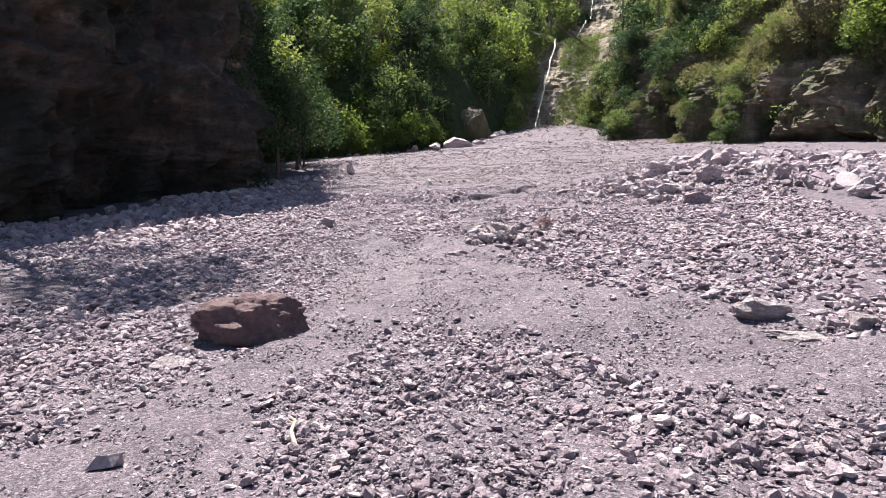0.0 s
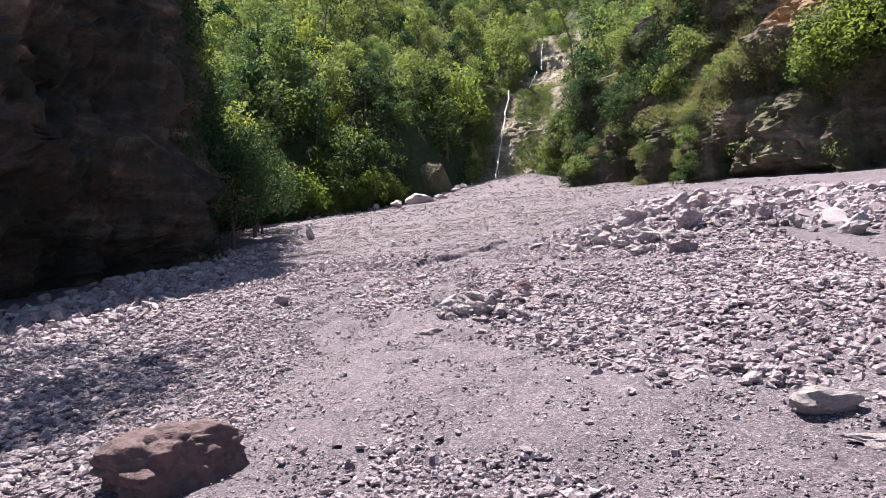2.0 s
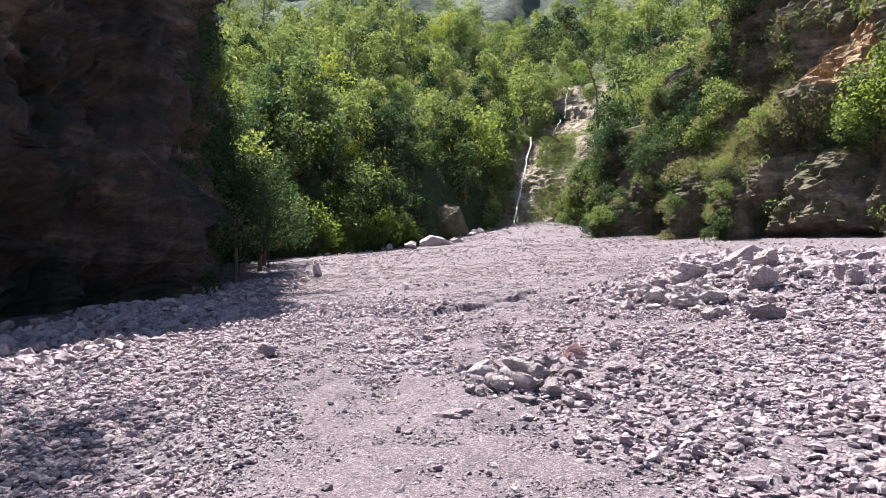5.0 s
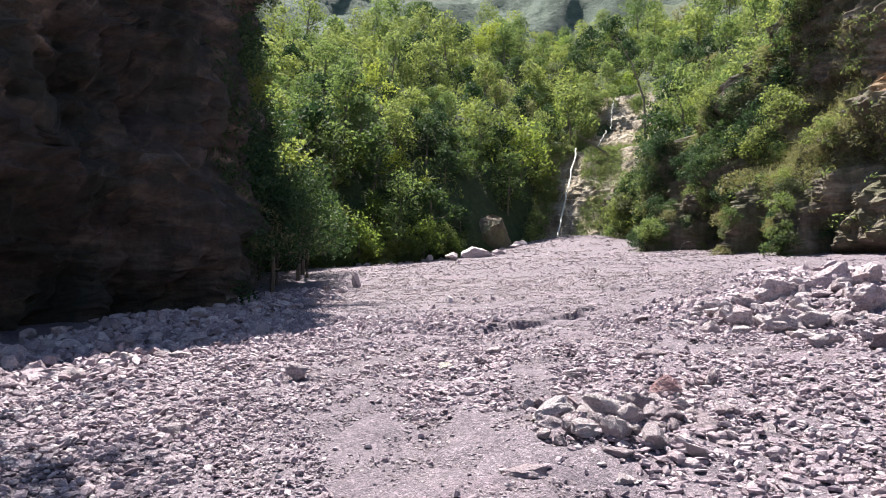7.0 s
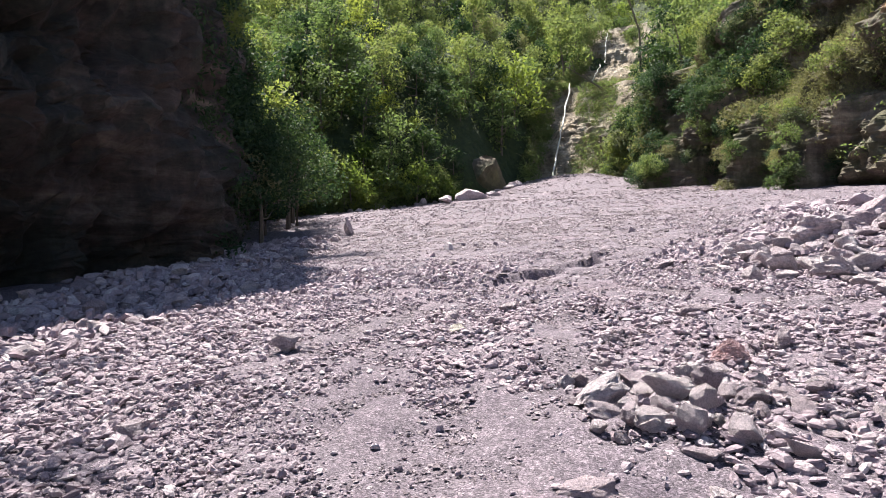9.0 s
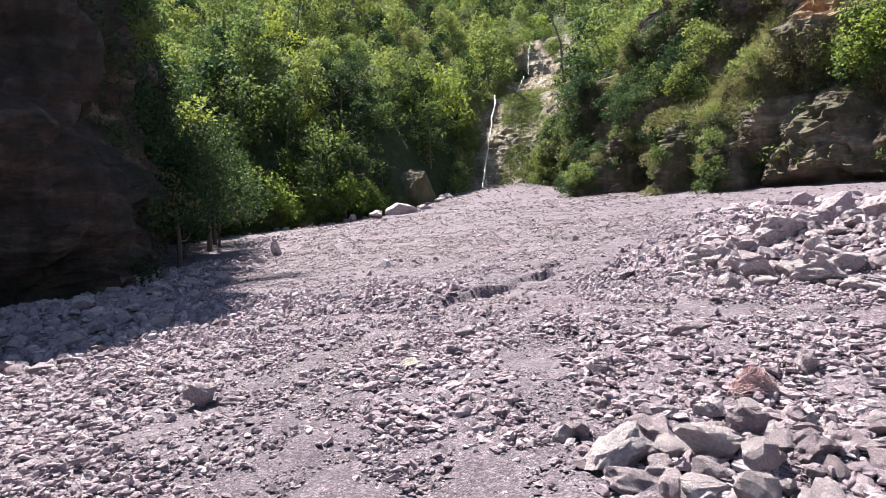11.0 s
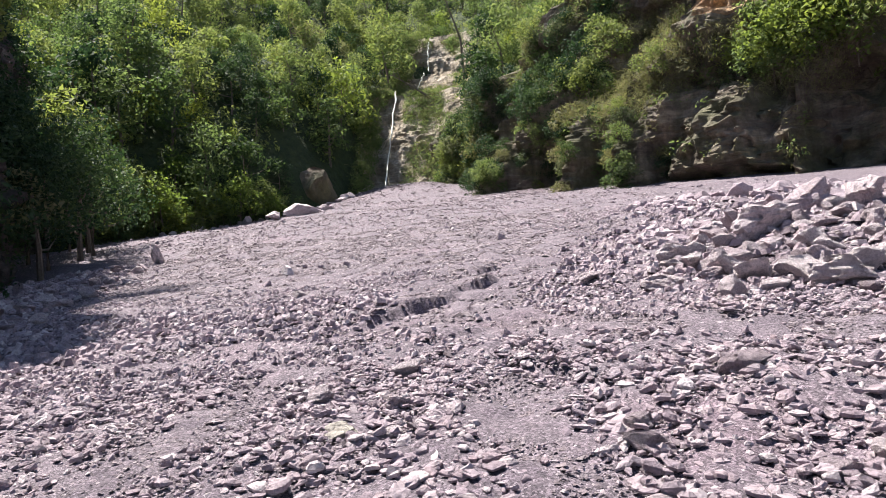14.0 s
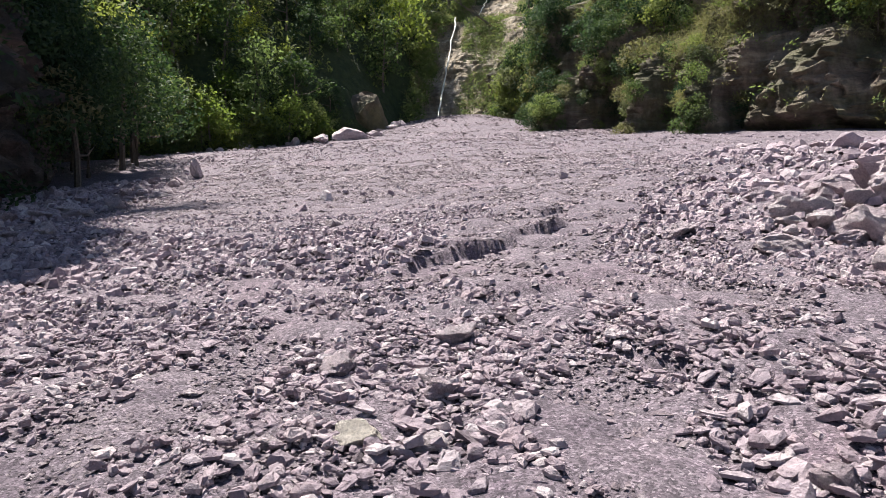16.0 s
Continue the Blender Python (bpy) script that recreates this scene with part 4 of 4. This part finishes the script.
def scatter_stones():
    rng = np.random.default_rng(8)
    rows = []
    for x0, x1, y0, y1, per in ((-6.8, 5.2, 1.2, 9, 400), (-8.6, 5.4, 9, 17, 430), (-12.5, 10, 17, 24, 300), (-14.5, -8.5, 11, 17, 120), (-14, -7, 24, 37, 70), (2, 16, 24, 35, 80)):
        n = int((x1 - x0) * (y1 - y0) * per)
        x, y = rng.uniform(x0, x1, n), rng.uniform(y0, y1, n)
        d, size = stony(x, y)
        s = size * np.minimum(np.exp(rng.normal(-0.08, 0.48, n)), 2.1)
        keep = rng.random(n) < thinning(x, y) * d * np.minimum(1, 470 * (0.034 / size) ** 2 / per)
        rows.append(np.stack([x, y, s], -1)[keep])
    strewn("loose_stones", "loose angular purple-grey stones strewn over the gravel", M_STONES, [shard(900 + k) for k in range(60)], np.concatenate(rows[:2]), rng, 0.65)
    strewn("upper_stones", "loose angular stones on the upper part of the bed", M_STONES, [shard(960 + k, (5, 5, 6), True) for k in range(40)], np.concatenate(rows[2:]), rng, 0.55)
    rows = []
    for x0, x1, y0, y1, per in ((-5.4, 4.2, 1.2, 7, 480), (-6.4, 5.0, 7, 9, 260), (-7.4, 5.4, 9, 18, 230), (-9, 8, 18, 25, 100)):
        n = int((x1 - x0) * (y1 - y0) * per)
        x, y = rng.uniform(x0, x1, n), rng.uniform(y0, y1, n)
        d, size = stony(x, y)
        s = rng.uniform(0.013, 0.03, n) * (1 + 0.012 * y)
        rows.append(np.stack([x, y, s], -1)[rng.random(n) < thinning(x, y) * np.where(d > 0, 0.1 + 0.75 * d, 0)])
    for x0, x1, y0, y1, per, size in ((-12, 16, 25, 66, 11, 0.06), (-22, -6, 42, 76, 7, 0.075), (-13, 12, -5, 12, 9, 0.05)):
        n = int((x1 - x0) * (y1 - y0) * per)
        x, y = rng.uniform(x0, x1, n), rng.uniform(y0, y1, n)
        s = size * np.exp(rng.normal(-0.35, 0.5, n))
        rows.append(np.stack([x, y, s], -1)[rng.random(n) < 0.3 + 0.7 * stony(x, y)[0]])
    strewn("small_stones", "small purple-grey stones between the larger ones", M_STONES, [shard(1000 + k, (4,), True) for k in range(40)], np.concatenate(rows), rng, 0.3)


scatter_stones()


def scatter_chips():
    """Gravel chips: low pyramids, thumb-sized by the walk and pebble-sized further up the fan."""
    rng = np.random.default_rng(18)
    n = 84000
    x, y = rng.uniform(-6.0, 3.5, n), 2.4 + 15.4 * rng.random(n)
    s = 0.0095 * np.exp(rng.normal(0, 0.4, n)) * (1 + 0.02 * y)
    keep = np.abs(x + 0.17 * y) < 1.6 + 0.4 * np.minimum(y, 7) + rng.random(n)
    m = 46000
    fx, fy = rng.uniform(-13, 13, m), 12 + 46 * rng.random(m) ** 1.5
    fs = 0.020 * np.exp(rng.normal(0, 0.42, m)) * (0.7 + 0.03 * fy)
    ok = (np.abs(fx + 0.17 * fy) < 2 + 0.55 * fy) & (vnoise(fx * 0.5, fy * 0.5, 0, 67) + vnoise(fx * 1.7, fy * 1.7, 0, 68) > -0.75)
    g = 58000
    gx, gy = rng.uniform(-10, 6, g), rng.uniform(18, 40, g)
    gs = 0.032 * np.exp(rng.normal(0, 0.35, g)) * (0.6 + 0.017 * gy)
    k = 14000
    dx, dy = rng.uniform(-9, 12, k), rng.uniform(54, 84, k)
    ds = 0.055 * np.exp(rng.normal(0, 0.5, k))
    x, y, s = np.r_[x[keep], fx[ok], gx, dx], np.r_[y[keep], fy[ok], gy, dy], np.r_[s[keep], fs[ok], gs, ds]
    n = len(x)
    z = ground_z(x, y)
    a = rng.uniform(0, 6.283, n)[:, None] + np.array([0, 1.5, 3.2, 4.6])[None] + rng.normal(0, 0.25, (n, 4))
    r = s[:, None] * rng.uniform(0.7, 1.25, (n, 4))
    ring = np.stack([x[:, None] + np.cos(a) * r, y[:, None] + np.sin(a) * r, z[:, None] + rng.uniform(-0.3, 0.25, (n, 4)) * s[:, None]], -1)
    t1, t2 = rng.normal(0, 0.4, (2, n))
    h = s * rng.uniform(0.25, 0.62, n)
    top = np.stack([x + t1 * s, y + t2 * s, z + h], -1)[:, None]
    v = np.concatenate([ring, top], 1).reshape(-1, 3)
    f = np.array([(0, 1, 4), (1, 2, 4), (2, 3, 4), (3, 0, 4)])
    f = (f[None] + (np.arange(n) * 5)[:, None, None]).reshape(-1, 3)
    tagged(new("gravel_chips", mesh_of("gravel_chips", v, f, M_CHIPS)), "fine purple-grey gravel chips", "gravel", kind="stuff")


scatter_chips()

# ---- boulders that can be told apart ----
ROCKS = [rock_mesh(500 + k, 3, M_BOULDER, flat=0.6 + 0.045 * (k % 7), cuts=13 + k % 5, rough=0.23, length=1.1 + 0.1 * (k % 5)) for k in range(14)]

SMALL_ROCKS = [rock_mesh(540 + k, 2, M_BOULDER, flat=0.6 + 0.045 * (k % 7), cuts=11 + k % 5, rough=0.2, length=1.1 + 0.1 * (k % 5)) for k in range(14)]


def red_boulder():
    me = rock_mesh(78, 5, M_RED, flat=0.62, cuts=3, rough=0.15, length=1.5, smooth=True)
    put_rock("red_boulder", me, -2.68, 6.22, 0.70, -8, "large pitted reddish-brown boulder half sunk in gravel", category="boulder", sink=0.27)


red_boulder()


def named_rocks():
    g = "rocks on the gravel bar"
    pale = "pale weathered rock resting on the gravel"
    slab = "flat pale slab lying in the gravel"
    grey = "grey angular rock in a small heap"
    # x, y, half length, turn, shape, sink, height factor
    near = [(-2.98, 5.38, 0.27, 20, 0, 0.4, 0.45), (1.88, 6.35, 0.29, 5, 12, 0.35, 0.6), (2.02, 5.74, 0.27, -12, 2, 0.4, 0.45), (2.45, 6.45, 0.16, 30, 3, 0.3, 0.8), (2.6, 6.0, 0.2, 60, 4, 0.3, 0.8)]
    for k, (x, y, s, turn, n, sink, hf) in enumerate(near):
        put_rock("pale_rock", ROCKS[n], x, y, s, turn, slab if hf < 0.6 else pale, g, sink=sink, squash=(1, 0.9, hf), mat=M_PALE)
    heap = [(-1.16, 12.0, 0.23, 28, 5, 0.2, 0.75), (-0.66, 11.83, 0.22, -14, 6, 0.0, 0.75), (-1.10, 11.65, 0.21, 12, 7, 0.3, 0.75), (-0.88, 11.37, 0.17, -20, 8, 0.2, 0.95), (-0.40, 11.65, 0.13, 70, 9, 0.15, 1.0), (-0.12, 11.80, 0.18, 35, 10, 0.15, 1.0), (-0.86, 12.40, 0.2, 80, 11, 0.2, 0.9), (-0.35, 12.20, 0.17, 10, 12, 0.2, 0.9), (0.05, 12.25, 0.14, 50, 13, 0.2, 0.9), (-0.62, 11.00, 0.14, -10, 3, 0.25, 0.8), (-0.6, 10.65, 0.12, 60, 4, 0.3, 0.7)]
    for k, (x, y, s, turn, n, sink, hf) in enumerate(heap):
        put_rock("heap_rock", ROCKS[n], x, y, s, turn, grey, g, sink=sink, tilt=(k * 31 % 24 - 12, k * 47 % 24 - 12), squash=(1, 0.8, hf), mat=M_PALE if n in (6, 8, 13) else None)
    rnd = random.Random(21)
    for k in range(60):
        x, y = -0.35 + rnd.gauss(0, 0.5), 11.9 + rnd.gauss(0, 0.45)
        put_rock("heap_rock", SMALL_ROCKS[k % 14], x, y, rnd.uniform(0.06, 0.13), rnd.uniform(0, 360), "small angular rock at the edge of the heap", g, sink=0.1, tilt=(rnd.uniform(-20, 20), rnd.uniform(-20, 20)), squash=(1, 0.85, rnd.uniform(0.8, 1.1)), mat=M_PALE if k % 4 == 0 else None)
    more = [(-1.33, 10.6, 0.18, 0, 5, 0.4, 0.5), (0.43, 11.72, 0.13, 40, 2, 0.3, 0.7), (0.2, 11.4, 0.14, -30, 7, 0.4, 0.6), (-0.35, 12.75, 0.14, 15, 8, 0.15, 1.1), (-0.68, 12.85, 0.15, 25, 9, 0.3, 0.8), (-0.45, 12.25, 0.14, 65, 10, 0.2, 0.9), (-0.16, 13.42, 0.1, 0, 11, 0.2, 0.8), (0.58, 13.4, 0.15, 80, 12, 0.2, 1.1), (-0.9, 14.0, 0.15, -20, 13, 0.25, 0.9), (-1.05, 13.34, 0.15, 10, 1, 0.25, 0.8)]
    for k, (x, y, s, turn, n, sink, hf) in enumerate(more):
        put_rock("bed_rock", ROCKS[n], x, y, s, turn, "grey-pink angular rock among loose stones", g, sink=sink, squash=(1, 0.85, hf))
    walk_side = [(-4.46, 14.1, 0.18, 10, 6, 0.15, 1.15), (-4.22, 14.12, 0.14, 50, 7, 0.3, 0.8), (-2.60, 14.97, 0.19, -15, 0, 0.25, 0.8), (-2.34, 14.95, 0.13, 20, 2, 0.3, 0.7), (-2.10, 16.5, 0.17, 0, 3, 0.25, 0.95), (-2.24, 15.5, 0.10, 30, 4, 0.15, 1.2), (-2.85, 16.0, 0.13, 75, 5, 0.25, 0.9), (-0.80, 14.3, 0.10, 0, 8, 0.2, 1.2), (0.08, 14.7, 0.22, 5, 9, 0.3, 1.0), (-3.04, 14.9, 0.09, 0, 10, 0.25, 0.9), (-3.64, 21.75, 0.16, 0, 1, 0.1, 1.2), (-4.76, 11.62, 0.14, 20, 8, 0.2, 1.1), (-5.2, 13.7, 0.14, 20, 2, 0.2, 0.8)]
    for k, (x, y, s, turn, n, sink, hf) in enumerate(walk_side):
        put_rock("single_rock", ROCKS[n], x, y, s, turn, "pale blocky rock lying alone on the shingle" if n in (0, 1, 2) else "grey-brown rock lying on the shingle", g, sink=sink, tilt=(k * 37 % 30 - 15, k * 53 % 30 - 15), squash=(1, 0.85, hf), mat=M_CREAM if k == 2 else M_PALE if n in (0, 1, 2) else None)


named_rocks()


def shape_of(me):
    co, f = np.empty(len(me.vertices) * 3), np.empty(len(me.polygons) * 3, np.int32)
    me.vertices.foreach_get("co", co)
    me.loops.foreach_get("vertex_index", f)
    return co.reshape(-1, 3), f.reshape(-1, 3)


def big_pile():
    g = "rocks of the large pile"
    big = [(2.3, 21.2, 0.34, 20, 0, 0.9), (1.15, 18.35, 0.36, 10, 1, 0.8), (1.65, 18.3, 0.24, 40, 2, 0.8), (2.25, 19.0, 0.26, 70, 3, 0.9), (3.1, 19.5, 0.52, 15, 4, 1.0), (4.3, 20.4, 0.46, -25, 5, 1.0), (4.7, 19.6, 0.38, 50, 6, 1.1), (2.85, 18.0, 0.34, 60, 7, 0.9), (2.45, 16.95, 0.40, 10, 8, 1.0), (2.5, 16.05, 0.32, -10, 9, 0.8), (0.5, 19.5, 0.24, 25, 10, 0.6), (1.95, 22.8, 0.24, 0, 11, 0.7), (3.9, 17.6, 0.42, 30, 12, 1.0)]
    for x, y, s, turn, n, hf in big:
        me = rock_mesh(500 + n, 4, M_BOULDER, flat=0.6 + 0.045 * (n % 7), cuts=13 + n % 5, rough=0.23, length=1.1 + 0.1 * (n % 5))
        put_rock("pile_boulder", me, x, y, s, turn, "large angular grey boulder in the rock pile", g, "boulder", 0.18, (n * 37 % 24 - 12, n * 53 % 24 - 12), (1, 0.85, hf), mat=M_PALE if n in (1, 8, 9) else None)
    rnd = random.Random(5)
    done = [(b[0], b[1], b[2]) for b in big]
    rest, near, tries = [], 0, 0
    while len(done) < 900 and tries < 60000:
        tries += 1
        x, y = (rnd.gauss(4.2, 2.0), rnd.gauss(19.2, 1.8)) if rnd.random() < 0.4 else (rnd.uniform(2.0, 15), rnd.uniform(18, 32))
        if x < 0.6 or x > 15 or y < 15.2 or y > 32 or (x < 2 + 0.35 * (y - 21)) or (x < 2.2 and y < 17.2) or (x - 1.0 + 0.5 * (y - 18) < -1.5):
            continue
        s = 0.09 + 0.27 * rnd.random() ** 2.2
        if any((x - a) ** 2 + (y - b) ** 2 < (0.5 * (s + c)) ** 2 for a, b, c in done):
            continue
        done.append((x, y, s))
        if y > 21.0 or x > 6.5 or near >= 285:
            rest.append((x, y, s))
            continue
        near += 1
        n = rnd.randrange(14)
        put_rock("pile_rock", (SMALL_ROCKS if s < 0.2 else ROCKS)[n], x, y, s, rnd.uniform(0, 360), "pale angular rock in the rock pile" if n % 5 == 1 else "grey-purple angular rock in the rock pile", g, "rock", rnd.uniform(0.02, 0.25), (rnd.uniform(-22, 22), rnd.uniform(-22, 22)), (1, 0.85, rnd.uniform(0.7, 1.1)), mat=M_PALE if n % 5 == 1 else None)

    strewn("pile_stones", "grey-purple angular rocks of the upper pile", M_STONES, [shape_of(me) for me in SMALL_ROCKS], np.array(rest), np.random.default_rng(15), 0.25)


big_pile()


def shaded_heap():
    g = "rocks below the shaded cliff"
    rnd = random.Random(6)
    done = [(-8.07, 18.2, 0.42), (-11.0, 17.9, 0.35), (-8.6, 15.0, 0.36), (-7.6, 16.6, 0.22)]
    for k, (x, y, s) in enumerate(done):
        put_rock("shaded_rock", ROCKS[k], x, y, s, 20 * k, "flat dark rock at the foot of the cliff", g, sink=0.2, squash=(1, 0.8, 0.7))
    tries = 0
    while len(done) < 250 and tries < 9000:
        tries += 1
        t = rnd.random()
        y = 14 + 22 * t
        edge = float(np.interp(y, [14, 17, 20, 24, 31, 36], [6.9, 6.7, 7.3, 8.4, 9.2, 10.6]))
        x = rnd.uniform(-14.2 + 0.12 * min(y - 14, 10) - max(0, y - 28) * 0.4, -edge)
        s = 0.10 + 0.22 * rnd.random() ** 2
        if any((x - a) ** 2 + (y - b) ** 2 < (0.62 * (s + c)) ** 2 for a, b, c in done):
            continue
        done.append((x, y, s))
        put_rock("shaded_rock", SMALL_ROCKS[rnd.randrange(14)], x, y, s, rnd.uniform(0, 360), "angular grey rock at the foot of the cliff", g, "rock", rnd.uniform(0.05, 0.3), (rnd.uniform(-15, 15), rnd.uniform(-15, 15)), (1, 0.85, rnd.uniform(0.6, 1.0)))


shaded_heap()


def far_rocks():
    g = "rocks at the foot of the wood"
    put_rock("upright_rock", ROCKS[3], -10.2, 35.9, 0.48, 70, "pale upright rock standing on the gravel", "", "rock", 0.15, (0, 75), (1, 0.6, 0.8), mat=M_PALE)
    white = rock_mesh(81, 4, M_PALE, flat=0.75, cuts=11, length=1.3)
    put_rock("white_boulder", white, -8.0, 64.6, 1.45, 10, "big whitish boulder below the trees", g, "boulder", 0.15)
    put_rock("white_boulder", white, -6.3, 66.5, 0.7, 60, "whitish boulder below the trees", g, "boulder", 0.15)
    put_rock("white_boulder", white, -9.9, 63.2, 0.95, 120, "whitish boulder below the trees", g, "boulder", 0.15)
    dark = rock_mesh(83, 4, M_RIGHT, flat=0.8, cuts=9, length=1.25)
    put_rock("leaning_block", dark, -7.6, 75.0, 3.1, 20, "huge brown leaning rock block with a dark hollow under it", g, "boulder", 0.12, (10, 38), (1, 0.8, 0.9))
    rnd = random.Random(9)
    for k in range(46):
        t = k / 45
        x = -17.5 + 13.5 * t + rnd.gauss(0, 0.6)
        y = float(hill_foot(x)) - rnd.uniform(0.3, 3.5) - (1.5 if t > 0.7 else 0)
        put_rock("pale_rock", SMALL_ROCKS[rnd.randrange(14)], x, y, 0.2 + 0.5 * rnd.random() ** 2.2, rnd.uniform(0, 360), "pale rock at the foot of the wooded slope", g, sink=0.2, squash=(1, 0.85, rnd.uniform(0.7, 1.1)), mat=M_PALE)


far_rocks()


# ---- the thin falls ----
def stream(pts, widths):
    bm = bmesh.new()
    tube(bm, pts, widths, 7)
    return bm


def waterfall():
    root = new("waterfall")
    rnd = random.Random(12)

    def run(lo, hi, x0, x1, w, n=26):
        pts, ws = [], []
        for k in range(n + 1):
            v = lo + (hi - lo) * k / n
            y, z = fall_step(v)
            pts.append(Vector((x0 + (x1 - x0) * k / n + 0.09 * math.sin(k * 0.9) * (k / n) + rnd.uniform(-0.05, 0.05), float(y) - 0.85 + 0.12 * math.sin(k * 1.3), float(z) + 0.1)))
            ws.append(w * rnd.uniform(0.75, 1.2))
        return stream(pts, ws)

    part("lower_fall", run(0.03, 0.45, -1.3, 0.85, 0.085), M_WATER, root)
    part("upper_fall", run(0.55, 0.76, 3.5, 5.0, 0.06), M_WATER, root)
    part("top_fall", run(0.78, 0.92, 5.6, 6.3, 0.05), M_WATER, root)
    tagged(root, "thin white waterfall running down the pale rock gully", "waterfall")


waterfall()


# ---- small things ----
def bare_trunk(pts, r, seed, label):
    """A dead trunk with a few bare boughs, one mesh a piece."""
    rnd = random.Random(seed)
    base = Vector(pts[0])
    root = new("dead_tree")
    root.matrix_basis = Matrix.Translation(base)
    line = [Vector(q) - base for q in pts]
    bm = bmesh.new()
    tube(bm, line, [r * (1 - 0.8 * k / (len(line) - 1)) for k in range(len(line))], 7)
    part("trunk", bm, M_BARK, root)
    for k in range(1, len(line)):
        for _ in range(2):
            start = line[k - 1].lerp(line[k], rnd.uniform(0.3, 0.95))
            way = (line[k] - line[k - 1]).normalized() * 0.6 + Vector((rnd.uniform(-0.8, 0.8), rnd.uniform(-0.5, 0.5), rnd.uniform(0.0, 0.9)))
            bm = bmesh.new()
            tube(bm, [start, start + way * 0.7, start + way * 1.3 + Vector((0, 0, 0.2))], [r * 0.35, r * 0.22, r * 0.06], 5)
            part("bough", bm, M_BARK, root)
    return tagged(root, label, "dead tree")


bare_trunk([(5.9, 91.4, 19.6), (4.4, 90.6, 20.9), (2.4, 90.2, 22.1), (0.4, 90.0, 23.3)], 0.17, 4, "dark bare trunk fallen across the foot of the falls")
bare_trunk([(9.6, 95.0, 22.5), (9.2, 93.8, 28.4), (7.6, 92.8, 32.6), (5.4, 92.2, 36.4)], 0.17, 5, "dark dead tree leaning over the pale rock")


def dead_stick(x, y, turn, length, label, r=0.014):
    bm = bmesh.new()
    tube(bm, [Vector((0, 0, 0)), Vector((length * 0.35, 0.02, 0.02)), Vector((length * 0.7, -0.01, 0.015)), Vector((length, 0.03, 0.0))], [r, r * 0.9, r * 0.7, r * 0.3], 7)
    fork = length * 0.6
    tube(bm, [Vector((fork, 0, 0.015)), Vector((fork + length * 0.12, length * 0.1, 0.03))], [r * 0.5, r * 0.2], 5)
    me = bpy.data.meshes.new("dead_stick")
    bm.to_mesh(me)
    bm.free()
    me.materials.append(M_DEADWOOD)
    ob = new("dead_stick", me)
    ob.matrix_basis = pose(x, y, float(ground_z(x, y)) + 0.04, 0, -4, turn)
    return tagged(ob, label, "stick")


dead_stick(-1.33, 3.62, 112, 0.45, "pale bare stick lying on the stones")
dead_stick(-8.9, 21.2, 60, 0.9, "pale forked driftwood branch on shaded rocks", 0.03)
dead_stick(-9.2, 22.4, 15, 0.8, "pale driftwood branch on shaded rocks", 0.03)
dead_stick(3.4, 20.0, 35, 1.3, "thin dry branch lying over the rock pile", 0.02)

M_NET = material("red_fibre", plain_build((0.36, 0.22, 0.225), (0.52, 0.37, 0.37), 20.0, 0.8, 0.4, 0.01))


def red_tangle():
    rnd = random.Random(3)
    bm = bmesh.new()
    for _ in range(110):
        a, r = rnd.uniform(0, 6.28), rnd.uniform(0.02, 0.15)
        pts = []
        for k in range(8):
            a += rnd.uniform(0.2, 0.8)
            r = min(0.19, max(0.01, r + rnd.uniform(-0.05, 0.05)))
            pts.append(Vector((math.cos(a) * r, math.sin(a) * r * 0.7, 0.01 + rnd.uniform(0.2, 1) * 0.2 * (1 - (r / 0.21) ** 2))))
        tube(bm, pts, [0.0035] * 8, 4)
    me = bpy.data.meshes.new("netting_tangle")
    bm.to_mesh(me)
    bm.free()
    me.materials.append(M_NET)
    ob = new("netting_tangle", me)
    ob.matrix_basis = pose(0.04, 13.05, float(ground_z(0.04, 13.05)) + 0.03, 0, 0, 15)
    tagged(ob, "crumpled reddish fibre netting tangled among the stones", "netting")


red_tangle()
